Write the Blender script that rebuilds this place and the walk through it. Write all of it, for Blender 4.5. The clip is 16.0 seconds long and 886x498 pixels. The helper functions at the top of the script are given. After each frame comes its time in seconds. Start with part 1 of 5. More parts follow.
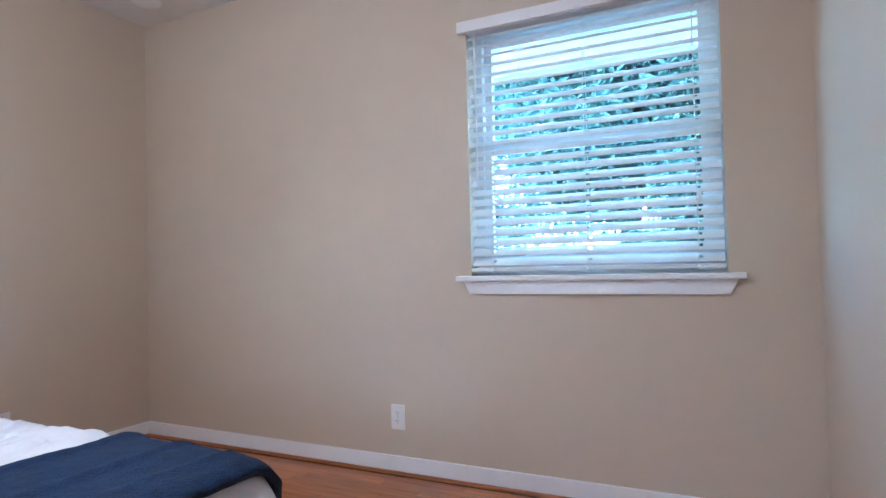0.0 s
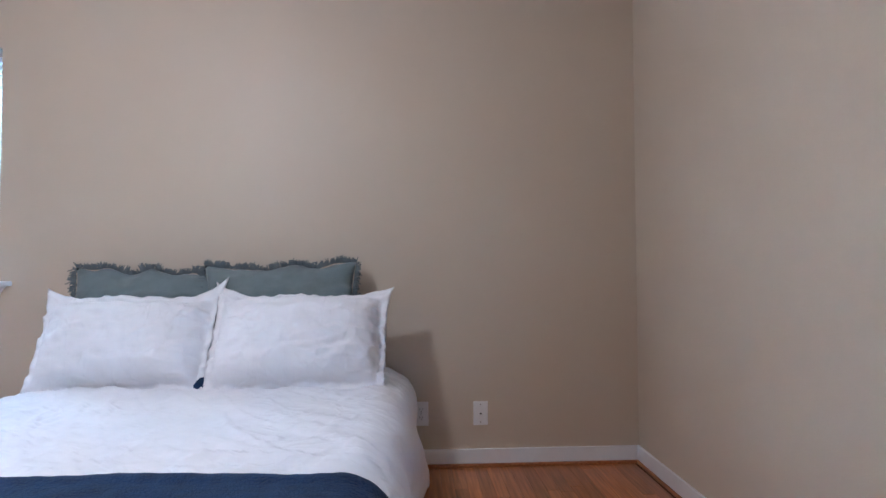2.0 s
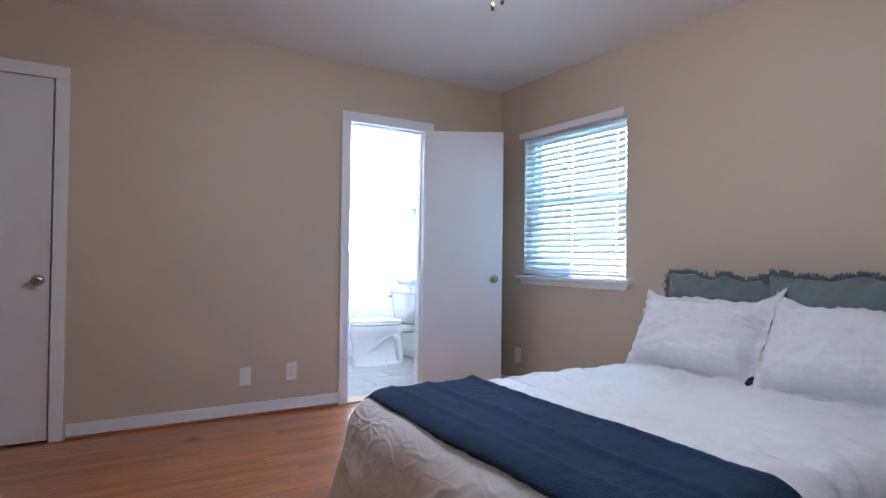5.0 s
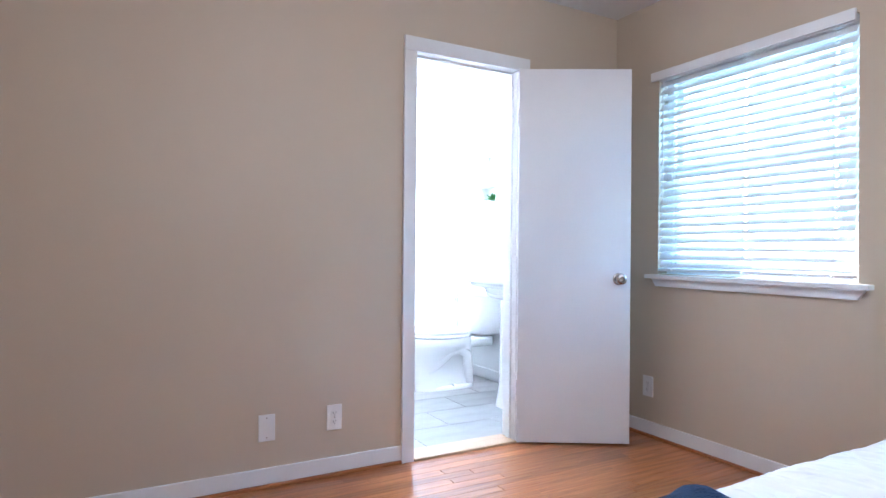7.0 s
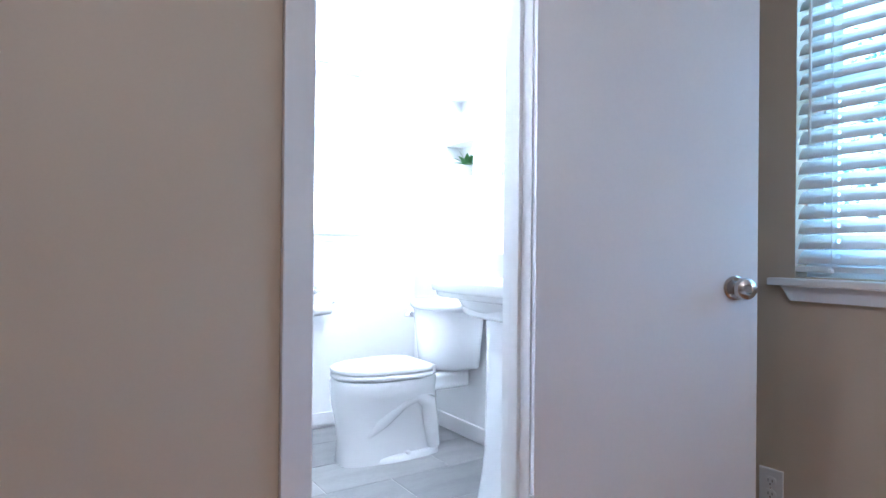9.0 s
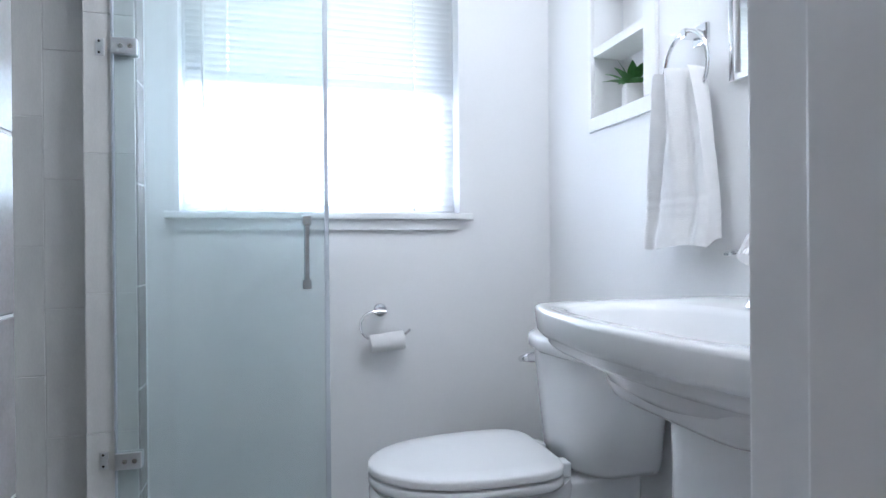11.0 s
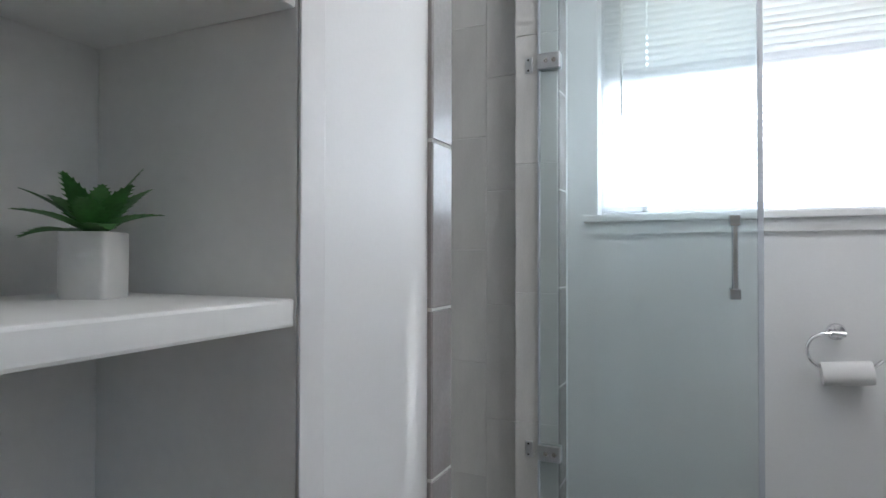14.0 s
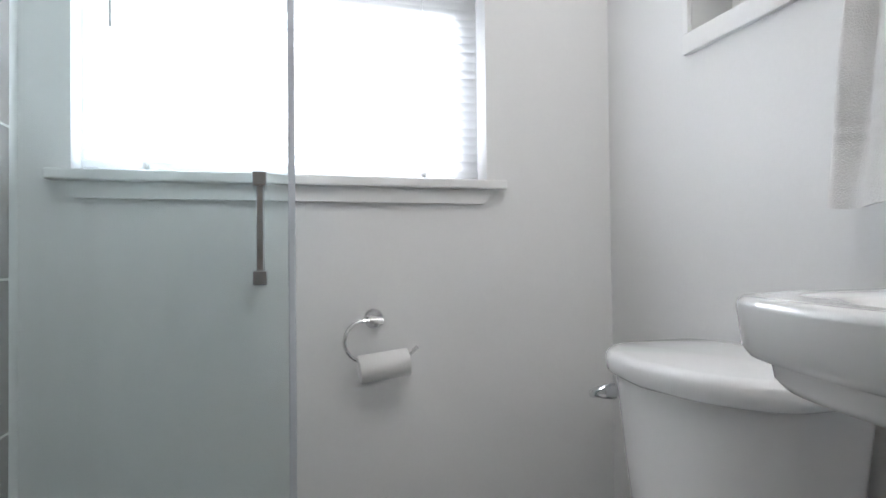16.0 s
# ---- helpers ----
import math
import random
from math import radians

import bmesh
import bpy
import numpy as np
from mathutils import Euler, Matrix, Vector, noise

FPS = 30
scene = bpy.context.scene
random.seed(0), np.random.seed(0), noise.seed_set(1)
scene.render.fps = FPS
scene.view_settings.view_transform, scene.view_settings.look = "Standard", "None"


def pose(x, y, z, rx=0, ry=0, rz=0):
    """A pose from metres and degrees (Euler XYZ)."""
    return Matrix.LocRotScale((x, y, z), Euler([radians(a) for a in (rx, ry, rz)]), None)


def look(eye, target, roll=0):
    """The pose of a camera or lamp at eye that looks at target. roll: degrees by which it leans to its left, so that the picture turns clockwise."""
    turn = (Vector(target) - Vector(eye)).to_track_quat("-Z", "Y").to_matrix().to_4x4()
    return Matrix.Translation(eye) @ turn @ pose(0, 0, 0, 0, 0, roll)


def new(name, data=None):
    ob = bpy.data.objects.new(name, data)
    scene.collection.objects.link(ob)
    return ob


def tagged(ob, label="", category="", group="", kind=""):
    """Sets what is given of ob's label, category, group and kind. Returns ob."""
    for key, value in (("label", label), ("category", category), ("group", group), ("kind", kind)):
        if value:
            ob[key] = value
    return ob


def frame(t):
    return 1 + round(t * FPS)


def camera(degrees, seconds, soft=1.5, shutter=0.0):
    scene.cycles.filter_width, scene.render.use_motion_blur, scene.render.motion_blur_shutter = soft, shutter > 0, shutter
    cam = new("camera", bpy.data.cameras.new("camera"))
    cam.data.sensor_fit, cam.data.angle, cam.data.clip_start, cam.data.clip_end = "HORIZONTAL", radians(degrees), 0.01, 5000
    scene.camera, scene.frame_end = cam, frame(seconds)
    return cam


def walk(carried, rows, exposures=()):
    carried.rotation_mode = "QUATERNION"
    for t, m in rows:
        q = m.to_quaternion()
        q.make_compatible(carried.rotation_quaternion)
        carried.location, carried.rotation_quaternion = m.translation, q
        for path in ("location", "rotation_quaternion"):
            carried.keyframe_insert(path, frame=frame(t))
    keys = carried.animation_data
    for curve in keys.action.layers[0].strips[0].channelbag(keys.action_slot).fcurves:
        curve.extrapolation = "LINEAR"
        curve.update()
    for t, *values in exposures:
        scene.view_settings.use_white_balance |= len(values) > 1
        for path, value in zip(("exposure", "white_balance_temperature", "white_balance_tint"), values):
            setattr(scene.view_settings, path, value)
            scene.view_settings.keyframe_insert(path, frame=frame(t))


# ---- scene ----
cam = camera(73.8, 16.0)
PATH = [
    (0, (3.149, 2.02, 0.983), (2.274, 3.818, 1.032), -1.4),
    (0.5, (3.031, 2.367, 0.944), (1.901, 4.016, 1.013), -1.1),
    (1, (2.907, 2.687, 0.999), (1.449, 4.056, 1.033), -1.1),
    (1.5, (2.918, 3.076, 0.983), (1.04, 3.761, 1.042), -0.6),
    (2, (2.912, 3.299, 0.983), (0.916, 3.407, 1.041), -0.3),
    (2.5, (2.914, 3.445, 0.985), (0.966, 3.0, 1.048), 0.2),
    (3, (2.95, 3.664, 1.002), (1.206, 2.688, 1.061), 0.6),
    (3.5, (2.904, 3.912, 1.065), (1.379, 2.619, 1.093), 0.2),
    (4, (3.009, 4.015, 1.089), (1.707, 2.497, 1.115), 0.5),
    (4.5, (3.057, 4.021, 1.071), (1.871, 2.411, 1.098), 0.7),
    (5, (3.053, 3.96, 1.05), (1.988, 2.268, 1.082), 0.7),
    (5.2, (3.026, 3.891, 1.035), (2.006, 2.171, 1.066), 0.7),
    (7.3, (2.583, 2.402, 1.044), (1.613, 0.653, 1.049), 0.5),
    (7.5, (2.522, 2.253, 1.044), (1.521, 0.522, 1.047), 0.5),
    (8, (2.319, 1.882, 1.033), (1.238, 0.199, 1.028), 0.6),
    (8.2, (2.239, 1.753, 1.024), (1.143, 0.08, 1.026), 0.6),
    (10.3, (1.134, 0.407, 0.972), (0.172, -1.346, 0.98), -0.3),
    (10.5, (1.073, 0.309, 0.971), (0.218, -1.499, 0.977), -0.2),
    (11, (0.964, 0.122, 0.981), (0.437, -1.807, 0.975), -0.5),
    (11.5, (0.898, -0.009, 0.974), (0.795, -2.006, 1.002), -0.5),
    (12, (0.914, -0.025, 0.973), (1.201, -2.004, 1.002), -0.2),
    (12.5, (0.94, 0.002, 0.978), (1.531, -1.908, 1.007), -0.0),
    (13, (0.923, 0.076, 0.983), (1.682, -1.775, 1.009), 0.2),
    (13.5, (0.913, 0.083, 0.981), (1.726, -1.744, 1.009), 0.2),
    (14, (0.948, 0.01, 0.968), (1.775, -1.81, 0.995), 0.1),
    (14.5, (0.976, -0.071, 0.969), (1.803, -1.892, 0.994), 0.2),
    (15, (0.987, -0.215, 0.949), (1.62, -2.112, 0.976), 0.1),
    (15.5, (0.938, -0.368, 0.947), (1.007, -2.367, 0.949), -0.6),
    (16, (0.861, -0.498, 0.907), (0.318, -2.422, 0.94), -0.6),
]
EXPOSURES = [(0.0, 4.88, 4640, 10), (1.0, 5.02, 4640, 10), (2.5, 4.22, 4690, 10), (3.5, 3.72, 4690, 10), (4.2, 3.62, 4720, 10), (5.0, 4.1, 4780, 10), (7.4, 4.78, 4800, 10), (8.2, 4.75, 4820, 10), (10.3, 2.65, 5000, 10), (11.0, 2.42, 5250, 10), (11.5, 2.15, 5400, 10), (12.5, 2.3, 5600, 10), (13.0, 2.25, 5700, 10), (14.0, 2.0, 5750, 10), (15.0, 2.05, 5900, 10), (15.5, 2.15, 6000, 10), (16.0, 2.0, 5950, 10)]
walk(cam, [(t, look(eye, target, roll)) for t, eye, target, roll in PATH], EXPOSURES)

# ---- world, sun and exposure ----
world = bpy.data.worlds.new("sky")
scene.world = world
world.use_nodes = True
sky = world.node_tree.nodes.new("ShaderNodeTexSky")
sky.sky_type, sky.sun_disc = "NISHITA", False
SUN_DIR = Vector((0.255, 1.0, -0.51)).normalized()
sky.sun_elevation = math.asin(-SUN_DIR.z)
sky.sun_rotation = math.atan2(-SUN_DIR.x, -SUN_DIR.y)
bg = world.node_tree.nodes["Background"]
bg.inputs["Strength"].default_value = 0.15
world.node_tree.links.new(sky.outputs["Color"], bg.inputs["Color"])
sun = new("sun", bpy.data.lights.new("sun", "SUN"))
sun.data.energy, sun.data.angle, sun.data.color = 4.8, radians(0.5), (1.0, 0.95, 0.87)
sun.matrix_world = look((0, -8, 6), Vector((0, -8, 6)) + SUN_DIR)

# the lit bulb of the bedroom ceiling lamp
lamp = new("bedroom_bulb", bpy.data.lights.new("bedroom_bulb", "POINT"))
lamp.data.energy, lamp.data.color, lamp.data.shadow_soft_size = 2.35, (1.0, 0.84, 0.70), 0.12
lamp.location = (1.74, 2.23, 2.10)
# the bathroom ceiling lamp
bath_lamp = new("bath_bulb", bpy.data.lights.new("bath_bulb", "POINT"))
bath_lamp.data.energy, bath_lamp.data.color, bath_lamp.data.shadow_soft_size = 2.3, (1.0, 0.95, 0.89), 0.17
bath_lamp.location = (0.78, -0.80, 2.28)
# an added fill lamp above the bathroom mirror, to brighten the shelves opposite
fill_lamp = new("bath_fill", bpy.data.lights.new("bath_fill", "POINT"))
fill_lamp.data.energy, fill_lamp.data.color, fill_lamp.data.shadow_soft_size = 1.6, (1.0, 0.93, 0.84), 0.10
fill_lamp.location = (0.17, -0.62, 2.08)
# sky light in the opening of the window beside the bed
bed_sky = new("bed_window_light", bpy.data.lights.new("bed_window_light", "AREA"))
bed_sky.data.shape, bed_sky.data.size, bed_sky.data.size_y, bed_sky.data.energy, bed_sky.data.color = "RECTANGLE", 0.92, 1.02, 0.45, (0.74, 0.88, 1.0)
bed_sky.matrix_world = look((-0.158, 0.835, 1.48), (1.0, 0.835, 1.48))
# daylight behind the closed bathroom blind
bath_sky = new("bath_window_light", bpy.data.lights.new("bath_window_light", "AREA"))
bath_sky.data.shape, bath_sky.data.size, bath_sky.data.size_y, bath_sky.data.energy, bath_sky.data.color = "RECTANGLE", 0.83, 0.40, 2.7, (0.95, 0.96, 1.0)
bath_sky.matrix_world = look((0.835, -1.949, 1.32), (0.835, 0.0, 1.32))

# ---- materials ----


def material(name, color, rough=0.5, metal=0.0, vary=0.06, scale=6.0, grain=80.0, bump=0.05, depth=0.002, spec=0.5,
             translucent=0.0, sheen=0.0, coat=0.0, per_object=0.0, stretch=(1, 1, 1)):
    """A procedural surface with mottling at two scales and fine relief."""
    m = bpy.data.materials.new(name)
    m.use_nodes = True
    nt = m.node_tree
    n, l = nt.nodes, nt.links
    b = n["Principled BSDF"]
    b.inputs["Roughness"].default_value = rough
    b.inputs["Metallic"].default_value = metal
    b.inputs["Specular IOR Level"].default_value = spec
    b.inputs["Sheen Weight"].default_value = sheen
    b.inputs["Coat Weight"].default_value = coat
    tc = n.new("ShaderNodeTexCoord")
    mp = n.new("ShaderNodeMapping")
    mp.inputs["Scale"].default_value = stretch
    l.new(tc.outputs["Object"], mp.inputs["Vector"])
    big, fine = n.new("ShaderNodeTexNoise"), n.new("ShaderNodeTexNoise")
    big.inputs["Scale"].default_value, fine.inputs["Scale"].default_value = scale, grain
    big.inputs["Detail"].default_value, fine.inputs["Detail"].default_value = 4, 3
    l.new(mp.outputs["Vector"], big.inputs["Vector"])
    l.new(mp.outputs["Vector"], fine.inputs["Vector"])
    add = n.new("ShaderNodeMath")
    add.operation = "MULTIPLY_ADD"
    l.new(fine.outputs["Fac"], add.inputs[0])
    add.inputs[1].default_value = 0.5
    l.new(big.outputs["Fac"], add.inputs[2])
    rng = n.new("ShaderNodeMapRange")
    rng.inputs["From Min"].default_value, rng.inputs["From Max"].default_value = 0.45, 1.05
    rng.inputs["To Min"].default_value, rng.inputs["To Max"].default_value = 1 - vary, 1 + vary
    l.new(add.outputs[0], rng.inputs["Value"])
    last = rng.outputs[0]
    if per_object:
        info = n.new("ShaderNodeObjectInfo")
        r2 = n.new("ShaderNodeMapRange")
        r2.inputs["To Min"].default_value, r2.inputs["To Max"].default_value = 1 - per_object, 1 + per_object
        l.new(info.outputs["Random"], r2.inputs["Value"])
        mul = n.new("ShaderNodeMath")
        mul.operation = "MULTIPLY"
        l.new(last, mul.inputs[0])
        l.new(r2.outputs[0], mul.inputs[1])
        last = mul.outputs[0]
    col = n.new("ShaderNodeVectorMath")
    col.operation = "SCALE"
    col.inputs[0].default_value = color
    l.new(last, col.inputs["Scale"])
    l.new(col.outputs[0], b.inputs["Base Color"])
    if bump:
        bp = n.new("ShaderNodeBump")
        bp.inputs["Strength"].default_value, bp.inputs["Distance"].default_value = bump, depth
        l.new(fine.outputs["Fac"], bp.inputs["Height"])
        l.new(bp.outputs[0], b.inputs["Normal"])
    if translucent:
        tr = n.new("ShaderNodeBsdfTranslucent")
        l.new(col.outputs[0], tr.inputs["Color"])
        mix = n.new("ShaderNodeMixShader")
        mix.inputs[0].default_value = translucent
        l.new(b.outputs[0], mix.inputs[1])
        l.new(tr.outputs[0], mix.inputs[2])
        l.new(mix.outputs[0], n["Material Output"].inputs["Surface"])
    return m


BEIGE = material("beige wall paint", (0.566, 0.474, 0.358), 0.5, vary=0.03, scale=1.3, grain=160, bump=0.12, depth=0.0015)
BATHPAINT = material("white bathroom paint", (0.84, 0.84, 0.835), 0.45, vary=0.02, scale=1.5, grain=120, bump=0.12, depth=0.0015)
CEILPAINT = material("white ceiling paint", (0.76, 0.74, 0.72), 0.8, vary=0.03, scale=1.5, grain=200, bump=0.1)
TRIM = material("white gloss trim paint", (0.80, 0.795, 0.79), 0.32, vary=0.03, scale=7, grain=60, bump=0.10, depth=0.001)
BATHTRIM = material("white bathroom trim paint", (0.86, 0.86, 0.85), 0.35, vary=0.02, scale=7, grain=60, bump=0.08, depth=0.001)
DOORPAINT = material("white door paint", (0.76, 0.75, 0.76), 0.42, vary=0.03, scale=3, grain=90, bump=0.06, depth=0.001)
SHELFPAINT = material("white shelf paint", (0.85, 0.845, 0.82), 0.40, vary=0.04, scale=5, grain=50, bump=0.15, depth=0.0012)
PLASTIC = material("white plastic", (0.80, 0.79, 0.77), 0.35, vary=0.01, bump=0)
DARK = material("dark slot", (0.03, 0.03, 0.03), 0.6, vary=0.02, bump=0)
SLAT = material("white blind slat", (0.76, 0.76, 0.76), 0.38, vary=0.03, scale=9, grain=200, bump=0.05, translucent=0.03)
MINISLAT = material("white mini blind slat", (0.85, 0.85, 0.85), 0.4, vary=0.02, bump=0.03, translucent=0.70)
CORD = material("white cord", (0.75, 0.75, 0.74), 0.7, vary=0.05, bump=0.1)
VINYL = material("white vinyl window frame", (0.78, 0.79, 0.80), 0.35, vary=0.03, bump=0.03)
CHROME = material("chrome", (0.78, 0.78, 0.79), 0.08, 1.0, vary=0.02, bump=0)
NICKEL = material("satin nickel", (0.52, 0.49, 0.46), 0.24, 1.0, vary=0.05, bump=0.03)
PORCELAIN = material("white porcelain", (0.83, 0.83, 0.83), 0.12, vary=0.01, bump=0, coat=0.4)
SEATPLASTIC = material("white toilet seat plastic", (0.80, 0.80, 0.80), 0.25, vary=0.01, bump=0)
SHEET = material("white cotton duvet", (0.81, 0.80, 0.81), 0.8, vary=0.03, scale=9, grain=60, bump=0.10, depth=0.003, sheen=0.1)
PILLOW = material("white cotton pillowcase", (0.81, 0.795, 0.80), 0.8, vary=0.03, scale=9, grain=40, bump=0.10, depth=0.003, sheen=0.1)
LINEN = material("grey green linen", (0.155, 0.185, 0.185), 0.9, vary=0.14, scale=14, grain=380, bump=0.35, depth=0.0015, sheen=0.2)
FRINGE = material("grey green fringe", (0.135, 0.155, 0.16), 0.95, vary=0.2, scale=30, grain=300, bump=0.3)
NAVY = material("navy blue knitted throw", (0.0045, 0.024, 0.076), 0.97, vary=0.4, scale=22, grain=150, bump=1.0, depth=0.009, sheen=0.03)
TERRY = material("white terry towel", (0.82, 0.81, 0.80), 0.95, vary=0.04, scale=20, grain=420, bump=0.6, depth=0.003, sheen=0.2)
PAPER = material("toilet paper", (0.83, 0.82, 0.80), 0.9, vary=0.02, grain=250, bump=0.15)
CARD = material("cardboard tube", (0.35, 0.25, 0.16), 0.9)
POT = material("white matt ceramic pot", (0.74, 0.73, 0.71), 0.5, vary=0.04, scale=12, grain=120, bump=0.08)
LEAF = material("green succulent leaf", (0.075, 0.22, 0.05), 0.45, vary=0.35, scale=35, grain=160, bump=0.1, translucent=0.12)
SOIL = material("dark soil", (0.04, 0.03, 0.02), 0.95, vary=0.3, grain=200, bump=0.6)
WALLTILE = material("grey stone-look wall tile", (0.70, 0.69, 0.665), 0.33, vary=0.10, scale=5, grain=150, bump=0.06, depth=0.001, per_object=0.05, stretch=(3, 3, 0.6))
TRIMTILE = material("grey bullnose trim tile", (0.31, 0.285, 0.28), 0.22, vary=0.14, scale=9, grain=130, bump=0.08, depth=0.001, per_object=0.06)
FLOORTILE = material("grey stone-look floor tile", (0.31, 0.31, 0.305), 0.38, vary=0.20, scale=4, grain=90, bump=0.06, depth=0.001, per_object=0.10, stretch=(0.8, 2.4, 1))
GROUT = material("pale grey grout", (0.66, 0.65, 0.63), 0.9, vary=0.08, grain=250, bump=0.3)
FANBROWN = material("dark bronze fan metal", (0.10, 0.075, 0.055), 0.35, 0.8, vary=0.1)
SOFFIT = material("white painted soffit", (0.74, 0.75, 0.74), 0.7, vary=0.05, scale=2, bump=0.1)
STUCCO = material("pale stucco", (0.55, 0.54, 0.52), 0.9, vary=0.10, scale=2, grain=60, bump=0.4, depth=0.004)
ROOFING = material("grey roof felt", (0.14, 0.13, 0.13), 0.9, vary=0.2, grain=60, bump=0.4)
WHITEWALL = material("white stucco", (0.72, 0.71, 0.68), 0.9, vary=0.06, scale=2, grain=60, bump=0.4, depth=0.004)
ROOFLIGHT = material("pale grey shingles", (0.42, 0.41, 0.40), 0.9, vary=0.2, scale=3, grain=30, bump=0.4)
GROUND = material("pale gravel yard", (0.28, 0.27, 0.235), 0.95, vary=0.4, scale=0.7, grain=14, bump=0.6, depth=0.02)
BARK = material("brown bark", (0.11, 0.085, 0.065), 0.9, vary=0.35, scale=6, grain=30, bump=0.7, depth=0.02, stretch=(1, 1, 0.25))
FOLIAGE = material("tree foliage", (0.055, 0.098, 0.088), 0.6, vary=0.4, scale=1.5, grain=12, bump=0, translucent=0.8)
HANDLE = material("brushed chrome handle", (0.62, 0.66, 0.68), 0.22, 1.0, vary=0.03, bump=0.02)
STEEL = material("brushed hinge steel", (0.74, 0.74, 0.75), 0.32, 1.0, vary=0.04, bump=0.03)
THRESHOLD = material("pale worn oak", (0.50, 0.36, 0.22), 0.4, vary=0.15, scale=8, grain=60, bump=0.1, stretch=(1, 8, 8))
MIRROR = material("mirror silver", (0.88, 0.89, 0.89), 0.01, 1.0, vary=0.0, bump=0)


def add_creases(m, scales, depth, stretch):
    """Thin crumpled fold lines, as in cotton that was unpacked and spread."""
    n, l = m.node_tree.nodes, m.node_tree.links
    b = n["Principled BSDF"]
    tc, warp, mp = n.new("ShaderNodeTexCoord"), n.new("ShaderNodeTexNoise"), n.new("ShaderNodeMapping")
    warp.inputs["Scale"].default_value, warp.inputs["Detail"].default_value = 3.0, 2
    mix = n.new("ShaderNodeVectorMath")
    mix.operation = "MULTIPLY_ADD"
    l.new(tc.outputs["Object"], warp.inputs["Vector"])
    l.new(warp.outputs["Color"], mix.inputs[0])
    mix.inputs[1].default_value = (0.22, 0.22, 0.22)
    l.new(tc.outputs["Object"], mix.inputs[2])
    mp.inputs["Scale"].default_value = stretch
    mp.inputs["Rotation"].default_value = (0, 0, 0.5)
    l.new(mix.outputs[0], mp.inputs["Vector"])
    height = None
    for k, (scale, width) in enumerate(scales):
        vo, mr = n.new("ShaderNodeTexVoronoi"), n.new("ShaderNodeMapRange")
        vo.feature = "DISTANCE_TO_EDGE"
        vo.inputs["Scale"].default_value = scale
        l.new(mp.outputs[0], vo.inputs["Vector"])
        mr.interpolation_type = "SMOOTHSTEP"
        mr.inputs["From Min"].default_value, mr.inputs["From Max"].default_value = 0.0, width
        mr.inputs["To Min"].default_value, mr.inputs["To Max"].default_value = 1.0, 0.0
        l.new(vo.outputs["Distance"], mr.inputs["Value"])
        if height is None:
            height = mr.outputs[0]
        else:
            ad = n.new("ShaderNodeMath")
            ad.operation = "MULTIPLY_ADD"
            l.new(mr.outputs[0], ad.inputs[0])
            ad.inputs[1].default_value = 0.5
            l.new(height, ad.inputs[2])
            height = ad.outputs[0]
    patch, mul = n.new("ShaderNodeTexNoise"), n.new("ShaderNodeMath")
    patch.inputs["Scale"].default_value = 3.5
    l.new(tc.outputs["Object"], patch.inputs["Vector"])
    mul.operation = "MULTIPLY"
    l.new(height, mul.inputs[0])
    l.new(patch.outputs["Fac"], mul.inputs[1])
    bp = n.new("ShaderNodeBump")
    bp.inputs["Strength"].default_value, bp.inputs["Distance"].default_value = 0.8, depth
    l.new(mul.outputs[0], bp.inputs["Height"])
    old = b.inputs["Normal"].links[0].from_node
    l.new(bp.outputs[0], old.inputs["Normal"])


add_creases(SHEET, ((5.0, 0.09), (11.0, 0.12)), 0.005, (1.6, 0.7, 1.0))
add_creases(PILLOW, ((4.0, 0.07), (9.0, 0.10)), 0.004, (1.5, 1.0, 0.6))

SCUFF = (2.477, 0.380, 0.0)  # a dark scuff on the floor by the south wall


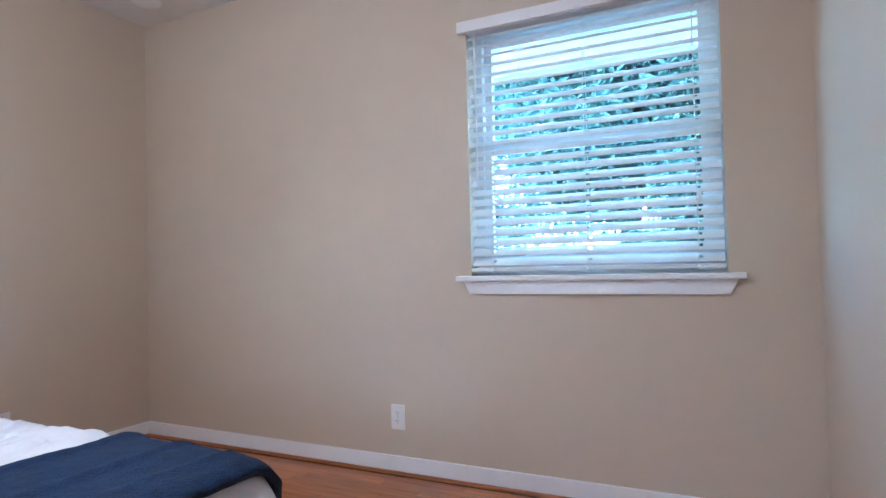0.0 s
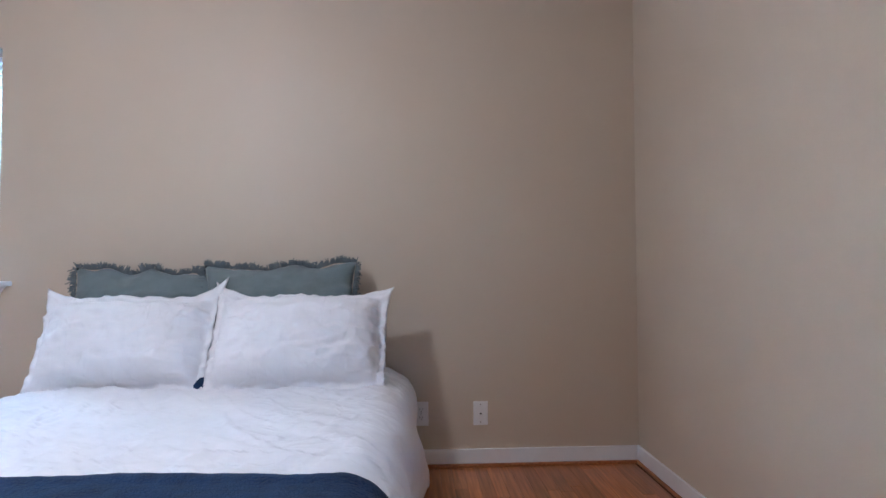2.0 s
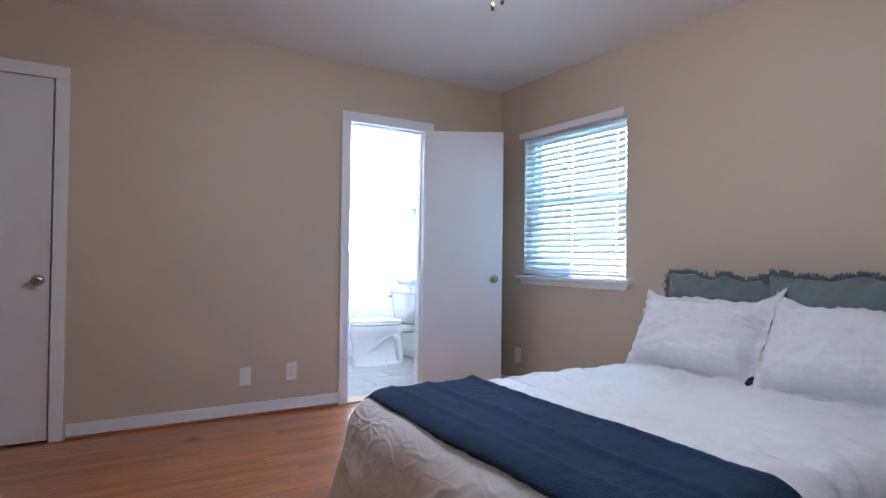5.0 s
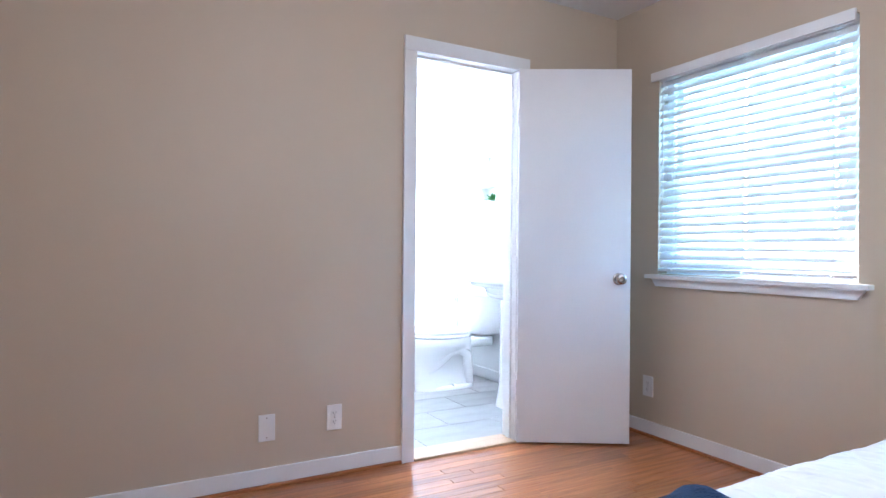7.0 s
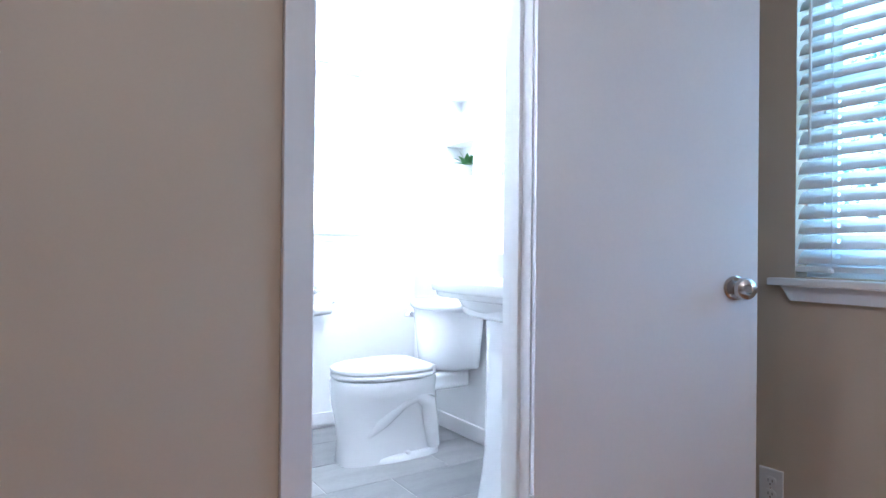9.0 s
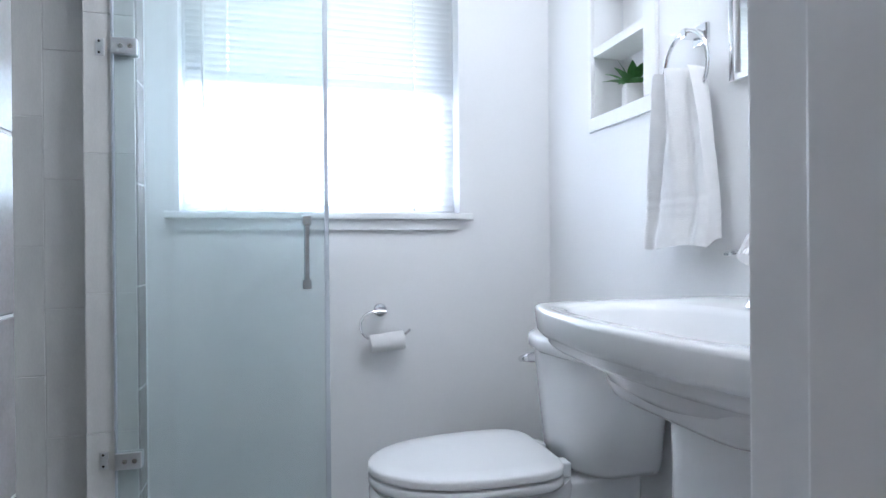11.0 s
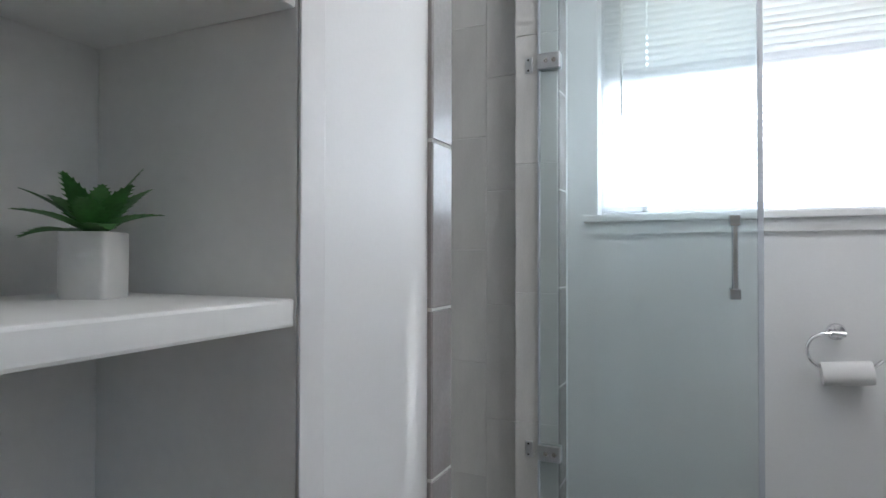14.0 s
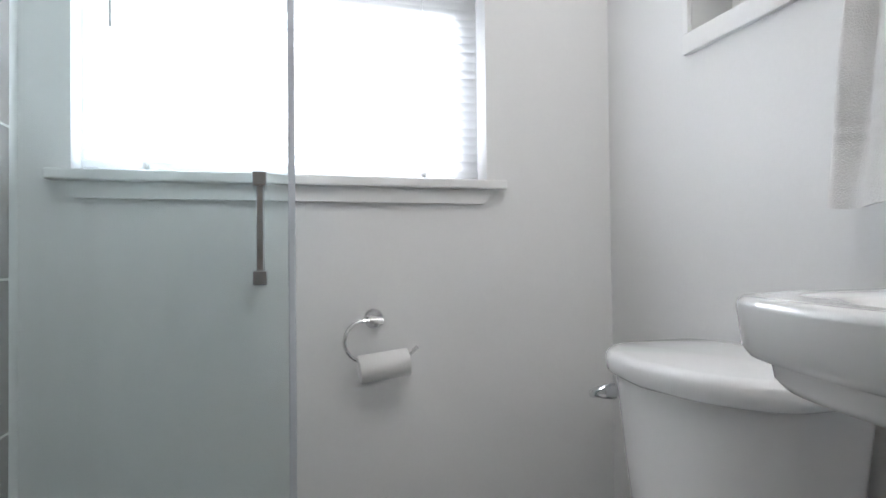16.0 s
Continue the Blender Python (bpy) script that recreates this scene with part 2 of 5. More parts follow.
def oak_material():
    m = bpy.data.materials.new("orange oak strip")
    m.use_nodes = True
    n, l = m.node_tree.nodes, m.node_tree.links
    b = n["Principled BSDF"]
    b.inputs["Roughness"].default_value = 0.3
    b.inputs["Coat Weight"].default_value = 0.25
    tc, info = n.new("ShaderNodeTexCoord"), n.new("ShaderNodeObjectInfo")
    off = n.new("ShaderNodeVectorMath")
    off.operation = "MULTIPLY_ADD"
    l.new(info.outputs["Random"], off.inputs[0])
    off.inputs[1].default_value = (37, 53, 11)
    l.new(tc.outputs["Object"], off.inputs[2])
    mp = n.new("ShaderNodeMapping")
    mp.inputs["Scale"].default_value = (2.0, 40, 40)
    l.new(off.outputs[0], mp.inputs["Vector"])
    grain = n.new("ShaderNodeTexNoise")
    grain.inputs["Scale"].default_value, grain.inputs["Detail"].default_value = 2.2, 6
    l.new(mp.outputs[0], grain.inputs["Vector"])
    ramp = n.new("ShaderNodeValToRGB")
    ramp.color_ramp.elements[0].position, ramp.color_ramp.elements[0].color = 0.3, (0.28, 0.095, 0.027, 1)
    ramp.color_ramp.elements[1].position, ramp.color_ramp.elements[1].color = 0.7, (0.53, 0.21, 0.068, 1)
    l.new(grain.outputs["Fac"], ramp.inputs[0])
    tone = n.new("ShaderNodeMapRange")
    tone.inputs["To Min"].default_value, tone.inputs["To Max"].default_value = 0.78, 1.25
    l.new(info.outputs["Random"], tone.inputs["Value"])
    sc = n.new("ShaderNodeVectorMath")
    sc.operation = "SCALE"
    l.new(ramp.outputs[0], sc.inputs[0])
    l.new(tone.outputs[0], sc.inputs["Scale"])
    geo, wob, dist = n.new("ShaderNodeNewGeometry"), n.new("ShaderNodeTexNoise"), n.new("ShaderNodeVectorMath")
    wob.inputs["Scale"].default_value = 30.0
    l.new(geo.outputs["Position"], wob.inputs["Vector"])
    push = n.new("ShaderNodeVectorMath")
    push.operation = "MULTIPLY_ADD"
    l.new(wob.outputs["Color"], push.inputs[0])
    push.inputs[1].default_value = (0.07, 0.07, 0.0)
    l.new(geo.outputs["Position"], push.inputs[2])
    dist.operation = "DISTANCE"
    l.new(push.outputs[0], dist.inputs[0])
    dist.inputs[1].default_value = SCUFF
    worn = n.new("ShaderNodeMapRange")
    worn.interpolation_type = "SMOOTHSTEP"
    worn.inputs["From Min"].default_value, worn.inputs["From Max"].default_value = 0.01, 0.075
    worn.inputs["To Min"].default_value, worn.inputs["To Max"].default_value = 0.30, 1.0
    l.new(dist.outputs["Value"], worn.inputs["Value"])
    dark = n.new("ShaderNodeVectorMath")
    dark.operation = "SCALE"
    l.new(sc.outputs[0], dark.inputs[0])
    l.new(worn.outputs[0], dark.inputs["Scale"])
    l.new(dark.outputs[0], b.inputs["Base Color"])
    bp = n.new("ShaderNodeBump")
    bp.inputs["Strength"].default_value, bp.inputs["Distance"].default_value = 0.08, 0.001
    l.new(grain.outputs["Fac"], bp.inputs["Height"])
    l.new(bp.outputs[0], b.inputs["Normal"])
    return m


OAK = oak_material()


def glass_material(name, color, diffuse_mix=0.0):
    """Thin glass: mostly clear, its gloss rising towards grazing angles, with an optional faint, uneven pale diffuse
    layer.
    """
    m = bpy.data.materials.new(name)
    m.use_nodes = True
    n, l = m.node_tree.nodes, m.node_tree.links
    n.remove(n["Principled BSDF"])
    tr, gl, lw, mx = (n.new("ShaderNodeBsdfTransparent"), n.new("ShaderNodeBsdfGlossy"), n.new("ShaderNodeLayerWeight"), n.new("ShaderNodeMixShader"))
    tr.inputs["Color"].default_value = (*color, 1)
    gl.inputs["Roughness"].default_value = 0.0
    lw.inputs["Blend"].default_value = 0.5
    pw, ma = n.new("ShaderNodeMath"), n.new("ShaderNodeMath")
    pw.operation, ma.operation = "POWER", "MULTIPLY_ADD"
    pw.inputs[1].default_value, ma.inputs[1].default_value, ma.inputs[2].default_value = 5.0, 0.92, 0.035
    l.new(lw.outputs["Facing"], pw.inputs[0])
    l.new(pw.outputs[0], ma.inputs[0])
    l.new(ma.outputs[0], mx.inputs[0])
    l.new(tr.outputs[0], mx.inputs[1])
    l.new(gl.outputs[0], mx.inputs[2])
    last = mx.outputs[0]
    if diffuse_mix:
        df, m2, nz2, rg, tc = (n.new("ShaderNodeBsdfDiffuse"), n.new("ShaderNodeMixShader"), n.new("ShaderNodeTexNoise"), n.new("ShaderNodeMapRange"), n.new("ShaderNodeTexCoord"))
        df.inputs["Color"].default_value = (0.78, 0.86, 0.86, 1)
        nz2.inputs["Scale"].default_value = 3.0
        rg.inputs["To Min"].default_value, rg.inputs["To Max"].default_value = diffuse_mix * 0.5, diffuse_mix * 1.5
        l.new(tc.outputs["Object"], nz2.inputs["Vector"])
        l.new(nz2.outputs["Fac"], rg.inputs["Value"])
        l.new(rg.outputs[0], m2.inputs[0])
        l.new(last, m2.inputs[1])
        l.new(df.outputs[0], m2.inputs[2])
        last = m2.outputs[0]
    l.new(last, n["Material Output"].inputs["Surface"])
    return m


WINDOWGLASS = glass_material("window glass", (0.81, 0.945, 0.965))
CLEARGLASS = glass_material("clear window glass", (0.92, 0.955, 0.97))
SHOWERGLASS = glass_material("shower glass", (0.925, 0.960, 0.964), 0.09)
SEAL = material("clear vinyl seal", (0.55, 0.58, 0.62), 0.25, vary=0.04, bump=0.02)


# ---- building helpers ----


def mesh_of(bm, name, mat, smooth=False, angle=None):
    me = bpy.data.meshes.new(name)
    bmesh.ops.recalc_face_normals(bm, faces=bm.faces)
    bm.to_mesh(me)
    bm.free()
    if smooth:
        me.polygons.foreach_set("use_smooth", [True] * len(me.polygons))
        if angle:
            me.set_sharp_from_angle(angle=radians(angle))
    me.materials.append(mat)
    return me


def part(name, bm, mat, parent, label="", smooth=False, angle=35):
    ob = new(name, mesh_of(bm, name, mat, smooth, angle))
    ob.parent = parent
    if label:
        tagged(ob, label)
    return ob


def thing(name, label, category, m=None, group="", kind=""):
    ob = new(name)
    if m:
        ob.matrix_basis = m
    return tagged(ob, label, category, group, kind)


def solid(name, bm, mat, label, category, kind="", smooth=False, angle=35):
    return tagged(new(name, mesh_of(bm, name, mat, smooth, angle)), label, category, "", kind)


def box(x0, x1, y0, y1, z0, z1, bevel=0.0, bm=None, seg=2):
    bm = bm or bmesh.new()
    c = Matrix.LocRotScale(((x0 + x1) / 2, (y0 + y1) / 2, (z0 + z1) / 2), None, (abs(x1 - x0), abs(y1 - y0), abs(z1 - z0)))
    made = bmesh.ops.create_cube(bm, size=1, matrix=c)
    if bevel:
        edges = list({e for v in made["verts"] for e in v.link_edges})
        bmesh.ops.bevel(bm, geom=edges, offset=bevel, segments=seg, affect="EDGES", profile=0.6)
    return bm


def loft(rings, bm=None, cap0=True, cap1=True):
    bm = bm or bmesh.new()
    vs = [[bm.verts.new(p) for p in r] for r in rings]
    n = len(vs[0])
    for a, b in zip(vs, vs[1:]):
        for i in range(n):
            bm.faces.new((a[i], a[(i + 1) % n], b[(i + 1) % n], b[i]))
    if cap0:
        bm.faces.new(list(reversed(vs[0])))
    if cap1:
        bm.faces.new(vs[-1])
    return bm


def oval(cx, cy, z, a, b, power=2.0, n=40):
    """A ring between an ellipse (2) and a rounded rectangle (5 and more)."""
    out = []
    for i in range(n):
        t = 2 * math.pi * i / n
        c, s = math.cos(t), math.sin(t)
        out.append((cx + a * math.copysign(abs(c) ** (2 / power), c), cy + b * math.copysign(abs(s) ** (2 / power), s), z))
    return out


def lathe(profile, axis_m=None, n=24, bm=None):
    """Turns (radius, height) pairs round z, then lays them by axis_m."""
    rings = [[(max(r, 1e-4) * math.cos(2 * math.pi * i / n), max(r, 1e-4) * math.sin(2 * math.pi * i / n), h) for i in range(n)] for r, h in profile]
    if axis_m:
        rings = [[tuple(axis_m @ Vector(p)) for p in r] for r in rings]
    return loft(rings, bm)


def tube(points, r, n=12, bm=None):
    """A round bar along points."""
    pts = [Vector(p) for p in points]
    rings = []
    side = None
    for i, p in enumerate(pts):
        d = (pts[min(i + 1, len(pts) - 1)] - pts[max(i - 1, 0)]).normalized()
        if side is None:
            side = d.orthogonal().normalized()
        side = (side - d * side.dot(d)).normalized()
        up = d.cross(side)
        rad = r[i] if isinstance(r, (list, tuple)) else r
        rings.append([tuple(p + rad * (math.cos(2 * math.pi * k / n) * side + math.sin(2 * math.pi * k / n) * up)) for k in range(n)])
    return loft(rings, bm)


def wall_mesh(axis, p0, p1, u0, u1, z0, z1, holes):
    """A slab from p0 to p1 across axis ('x' or 'y'), u0 to u1 along it, with holes (u0, u1, z0, z1) in order of u."""
    bm = bmesh.new()

    def slab(a, b, c, d):
        if b - a > 1e-4 and d - c > 1e-4:
            box(*((p0, p1, a, b) if axis == "x" else (a, b, p0, p1)), c, d, bm=bm)

    at = u0
    for a, b, c, d in holes:
        slab(at, a, z0, z1)
        slab(a, b, z0, c)
        slab(a, b, d, z1)
        at = b
    slab(at, u1, z0, z1)
    return bm


def structure(name, bm, mat, label, category="wall"):
    return solid(name, bm, mat, label, category, "structure")


# ---- the shell ----
H = 2.46
NORTH, EAST, JOG, FAR_EAST = 4.43, 3.43, 2.75, 4.10
WIN_A, WIN_B, WIN_C = (2.115, 3.14, 0.925, 2.04), (0.325, 1.345, 0.925, 2.04), (0.350, 1.275, 1.100, 2.04)
NICHE = (-1.562, -1.283, 1.385, 1.84)
WX = 1.400
SOUTH = -1.895

structure("wall_north", wall_mesh("y", NORTH, NORTH + 0.15, -0.15, EAST + 0.12, 0, H, [WIN_A]), BEIGE, "matt beige painted bedroom wall with a window")
structure("wall_west", wall_mesh("x", -0.15, 0, -0.06, NORTH, 0, H, [WIN_B]), BEIGE, "matt beige painted wall behind the bed")
structure("wall_south", wall_mesh("y", -0.06, 0, 0, FAR_EAST, 0, H, [(0.732, 1.378, 0, 2.05), (3.135, 3.79, 0, 2.05)]), BEIGE, "matt beige painted wall with two doors")
structure("wall_east", box(EAST, EAST + 0.12, JOG, NORTH, 0, H), BEIGE, "matt beige painted wall beside the window")
structure("wall_jog", box(EAST + 0.12, FAR_EAST, JOG, JOG + 0.12, 0, H), BEIGE, "matt beige painted return wall")
structure("wall_entry", box(FAR_EAST, FAR_EAST + 0.12, -0.06, JOG + 0.12, 0, H), BEIGE, "matt beige painted wall by the closet")
# unseen closet walls, added to keep outside light out of the door gaps
structure("wall_closet_side", box(2.94, 3.0, -0.75, -0.06, 0, H), BEIGE, "unseen side wall of the closet")
structure("wall_closet_end", box(3.9, 3.96, -0.75, -0.06, 0, H), BEIGE, "unseen end wall of the closet")
structure("wall_closet_back", box(3.0, 3.9, -0.75, -0.69, 0, H), BEIGE, "unseen wall at the back of the closet")
structure("wall_bath_north", wall_mesh("y", -0.12, -0.06, 0, 2.33, 0, H, [(0.732, 1.378, 0, 2.05)]), BATHPAINT, "white painted bathroom wall round the door")
structure("wall_bath_west", wall_mesh("x", -0.15, 0, SOUTH - 0.15, -0.06, 0, H, [NICHE]), BATHPAINT, "white painted bathroom wall with a recessed niche")
structure("wall_bath_south", wall_mesh("y", SOUTH - 0.15, SOUTH, 0, 2.33, 0, H, [WIN_C]), BATHPAINT, "white painted bathroom wall with a window")
structure("wall_shower_front", wall_mesh("x", WX, WX + 0.1, SOUTH, -0.12, 0, H, [(-1.744, -0.995, 0.10, 2.2), (-0.568, -0.221, 0.12, 2.15)]), BATHPAINT,
          "white painted bathroom wall with shelves and shower opening")
structure("wall_shower_back", box(2.25, 2.33, SOUTH, -0.12, 0, H), GROUT, "grouted wall at the back of the shower")
structure("wall_shower_side", box(WX + 0.1, 2.25, -0.94, -0.89, 0, H), GROUT, "partition between shower and shelves")
structure("ceiling", box(-0.15, FAR_EAST + 0.12, SOUTH - 0.15, NORTH + 0.15, H, H + 0.12), CEILPAINT, "white painted flat ceiling", "ceiling")
floor_bed = structure("floor", box(-0.15, FAR_EAST + 0.12, -0.055, NORTH + 0.15, -0.10, -0.012), material("dark subfloor", (0.10, 0.045, 0.02), 0.8),
                      "glossy orange oak strip floor", "floor")
structure("floor_closet", box(2.9, 4.0, -0.8, -0.056, -0.10, -0.012), OAK, "oak floor inside the closet", "floor")
floor_bath = structure("floor_bath", box(-0.15, 2.33, SOUTH - 0.15, -0.055, -0.10, -0.0018), GROUT, "grey stone-look tile floor", "floor")


def skirting(name, runs):
    """Baseboard runs (axis, wall face, towards, from, to)."""
    bm = bmesh.new()
    for axis, p, s, a, b in runs:
        q = p + s * 0.013
        lo, hi = min(p, q), max(p, q)
        if axis == "y":
            box(a, b, lo, hi, 0.018, 0.088, 0.003, bm)
        else:
            box(lo, hi, a, b, 0.018, 0.088, 0.003, bm)
    return solid(name, bm, TRIM, "white painted flat baseboard", "baseboard", "structure")


def shoe(name, runs):
    bm = bmesh.new()
    for axis, p, s, a, b in runs:
        q = p + s * 0.019
        lo, hi = min(p, q), max(p, q)
        if axis == "y":
            box(a, b, lo, hi, 0.0, 0.017, 0.005, bm)
        else:
            box(lo, hi, a, b, 0.0, 0.017, 0.005, bm)
    return solid(name, bm, OAK, "reddish brown stained wooden shoe moulding", "trim", "structure")


RUNS = [("y", NORTH, -1, 0.0, EAST), ("x", 0.0, 1, 0.014, NORTH - 0.014), ("y", 0.0, 1, 1.43, 3.065), ("x", EAST, -1, JOG, NORTH - 0.014), ("y", 0.0, 1, 0.02, 0.675)]
skirting("baseboard", RUNS)
shoe("trim_shoe", RUNS)
skirting("baseboard_bath", [("x", 0.0, 1, SOUTH + 0.014, -0.121), ("y", SOUTH, 1, 0.0, WX)])

# ---- doors and casings ----


def casing(name, x0, x1, top, label, y=0.0, s=1):
    """Flat casing round an opening x0 to x1, on the wall face y."""
    lo, hi = (y, y + 0.018) if s > 0 else (y - 0.018, y)
    w = 0.068
    t = thing(name, label, "door frame", kind="structure")
    part("side_casing", box(x0 - w, x0, lo, hi, 0, top, 0.004), TRIM, t)
    part("side_casing", box(x1, x1 + w, lo, hi, 0, top, 0.004), TRIM, t)
    part("head_casing", box(x0 - w, x1 + w, lo, hi + 0.002 * s, top, top + 0.072, 0.004), TRIM, t)
    return t


BX0, BX1, BTOP = 0.742, 1.360, 2.032
frame_bath = casing("door_frame_1", BX0 - 0.004, BX1 + 0.004, BTOP, "white painted wooden bathroom door frame")
part("jamb", box(0.732, BX0, -0.1195, 0.001, 0, 2.05, 0.002), TRIM, frame_bath)
part("jamb", box(BX1, 1.378, -0.1195, 0.001, 0, 2.05, 0.002), TRIM, frame_bath)
part("head_jamb", box(BX0, BX1, -0.1195, 0.001, BTOP, 2.05, 0.002), TRIM, frame_bath)
part("stop", box(BX0, BX0 + 0.012, -0.075, -0.038, 0, BTOP, 0.002), TRIM, frame_bath)
part("stop", box(BX1 - 0.012, BX1, -0.075, -0.038, 0, BTOP, 0.002), TRIM, frame_bath)
part("head_stop", box(BX0 + 0.012, BX1 - 0.012, -0.075, -0.038, BTOP - 0.012, BTOP, 0.002), TRIM, frame_bath)
part("strike_plate", box(BX1 - 0.0015, BX1 + 0.001, -0.034, -0.004, 0.85, 0.93, 0.0005), DARK, frame_bath, "dark metal strike plate")
part("threshold", box(BX0, BX1, -0.128, 0.02, -0.011, 0.012, 0.005), THRESHOLD, frame_bath, "pale oak threshold strip")
casing("door_frame_3", BX0 - 0.022, BX1 + 0.004, BTOP, "white painted inner bathroom door frame", -0.12, -1)


def knob_mesh(m):
    return lathe([(0.033, 0.0), (0.033, 0.004), (0.028, 0.009), (0.014, 0.011), (0.012, 0.030), (0.018, 0.034), (0.027, 0.042), (0.029, 0.052), (0.026, 0.060),
                  (0.016, 0.0655), (0.012, 0.066), (0.010, 0.063), (0.0, 0.063)], m, 32)


def door_leaf(name, label, m, width, height=2.022, knob_at=None, sides=(1, -1), keyhole=True):
    """A flush leaf from its hinge along +x, its front at y 0 facing -y."""
    d = thing(name, label, "door", m, kind="structure")
    part("slab", box(0, width, 0, 0.035, 0.012, 0.012 + height, 0.0025), DOORPAINT, d)
    k = knob_at or width - 0.062
    for s in sides:
        turn = pose(k, 0, 0.90, 90, 0, 0) if s > 0 else pose(k, 0.035, 0.90, -90, 0, 0)
        part("knob", knob_mesh(turn), NICKEL, d, "round satin nickel knob", True)
    part("latch_plate", box(width - 0.0005, width + 0.0015, 0.006, 0.029, 0.87, 0.93, 0.0005), NICKEL, d)
    return d


def hinge_parts(parent, x, y, zs):
    for z in zs:
        h = part("hinge", lathe([(0.0065, -0.045), (0.0065, 0.045)], pose(x, y, z), 12), TRIM, parent, "white painted butt hinge", True)
        part("hinge_leaf", box(x, x + 0.028, y + 0.002, y + 0.0045, z - 0.044, z + 0.044, 0.0005), TRIM, h)


leaf = door_leaf("door_1", "white painted flush bathroom door standing open", pose(0.757, 0.037, 0, 0, 0, 149.6), 0.606)
hinge_parts(leaf, -0.004, 0.006, (0.30, 1.77))
casing("door_frame_2", 3.145, 3.780, BTOP, "white painted wooden closet door frame")
closet_frame = bpy.data.objects["door_frame_2"]
part("stop", box(3.1455, 3.170, -0.0545, -0.037, 0, BTOP, 0.002), TRIM, closet_frame)
part("stop", box(3.755, 3.7795, -0.0545, -0.037, 0, BTOP, 0.002), TRIM, closet_frame)
part("head_stop", box(3.1705, 3.7545, -0.0545, -0.037, BTOP - 0.025, BTOP, 0.002), TRIM, closet_frame)
door_leaf("door_2", "closed white painted flush closet door", pose(3.775, 0.0, 0, 0, 0, 180), 0.624, 2.018, 0.565, (1,))

# ---- windows ----


def window_unit(name, label, m, width, z0, z1, meet, glass):
    """A double-hung vinyl window in local x (0 to width), looking out along +y, its inner face at y 0.07."""
    w = thing(name, label, "window", m, kind="structure")
    f = 0.045
    fr = box(0, f, 0.07, 0.14, z0, z1)
    box(width - f, width, 0.07, 0.14, z0, z1, bm=fr)
    box(f, width - f, 0.07, 0.14, z1 - f, z1, bm=fr)
    box(f, width - f, 0.07, 0.14, z0, z0 + f, bm=fr)
    part("window_frame", fr, VINYL, w)
    for nm, a, b, y in (("lower_sash", z0 + f, meet + 0.02, 0.078), ("upper_sash", meet - 0.02, z1 - f, 0.106)):
        s = 0.034
        sash = box(f, f + s, y, y + 0.026, a, b)
        box(width - f - s, width - f, y, y + 0.026, a, b, bm=sash)
        box(f + s, width - f - s, y, y + 0.026, a, a + 0.04, bm=sash)
        box(f + s, width - f - s, y, y + 0.026, b - 0.04, b, bm=sash)
        sash = part(nm, sash, VINYL, w)
        pane = part("pane", box(f + s, width - f - s, y + 0.011, y + 0.015, a + 0.04, b - 0.04), glass, sash, "clear window pane")
        pane.visible_shadow = False
    part("sash_lock", box(width / 2 - 0.03, width / 2 + 0.03, 0.062, 0.080, meet + 0.021, meet + 0.033, 0.003), VINYL, w)
    return w


def stool_and_apron(name, label, m, width, z, over=0.06, apron=0.058, out=0.045, paint=TRIM):
    t = thing(name, label, "window sill", m, kind="structure")
    part("stool", box(-over, width + over, -out, 0.069, z - 0.022, z, 0.004), paint, t)
    bm = bmesh.new()
    a0, a1, s = -over + 0.025, width + over - 0.025, 0.03
    rings = []
    for y in (-0.016, 0.0):
        rings.append([(a0, y, z - 0.0225), (a1, y, z - 0.0225), (a1 - s, y, z - 0.022 - apron), (a0 + s, y, z - 0.022 - apron)])
    part("apron", loft(rings, bm), paint, t)
    return t


def slat_mesh(width, depth, curve, thick, holes=(), hole_w=0.010):
    """One blind slat along x, slightly arched across, with slots at the cords."""
    xs = sorted({0.0, width, *[h - hole_w / 2 for h in holes], *[h + hole_w / 2 for h in holes]})
    ys = [-0.5, -0.18, 0.18, 0.5]
    bm = bmesh.new()

    def zz(v):
        return curve * (1 - (2 * v) ** 2)

    top = {(i, j): bm.verts.new((x, v * depth, zz(v))) for i, x in enumerate(xs) for j, v in enumerate(ys)}
    bot = {(i, j): bm.verts.new((x, v * depth, zz(v) - thick)) for i, x in enumerate(xs) for j, v in enumerate(ys)}
    gaps = {i for i in range(len(xs) - 1) if any(abs((xs[i] + xs[i + 1]) / 2 - h) < 1e-4 for h in holes)}
    for i in range(len(xs) - 1):
        for j in range(3):
            if i in gaps and j == 1:
                continue
            bm.faces.new((top[i, j], top[i + 1, j], top[i + 1, j + 1], top[i, j + 1]))
            bm.faces.new((bot[i, j], bot[i, j + 1], bot[i + 1, j + 1], bot[i + 1, j]))
        for j in (0, 3):
            bm.faces.new((top[i, j], top[i + 1, j], bot[i + 1, j], bot[i, j]))
    for i in (0, len(xs) - 1):
        for j in range(3):
            bm.faces.new((top[i, j], top[i, j + 1], bot[i, j + 1], bot[i, j]))
    return bm


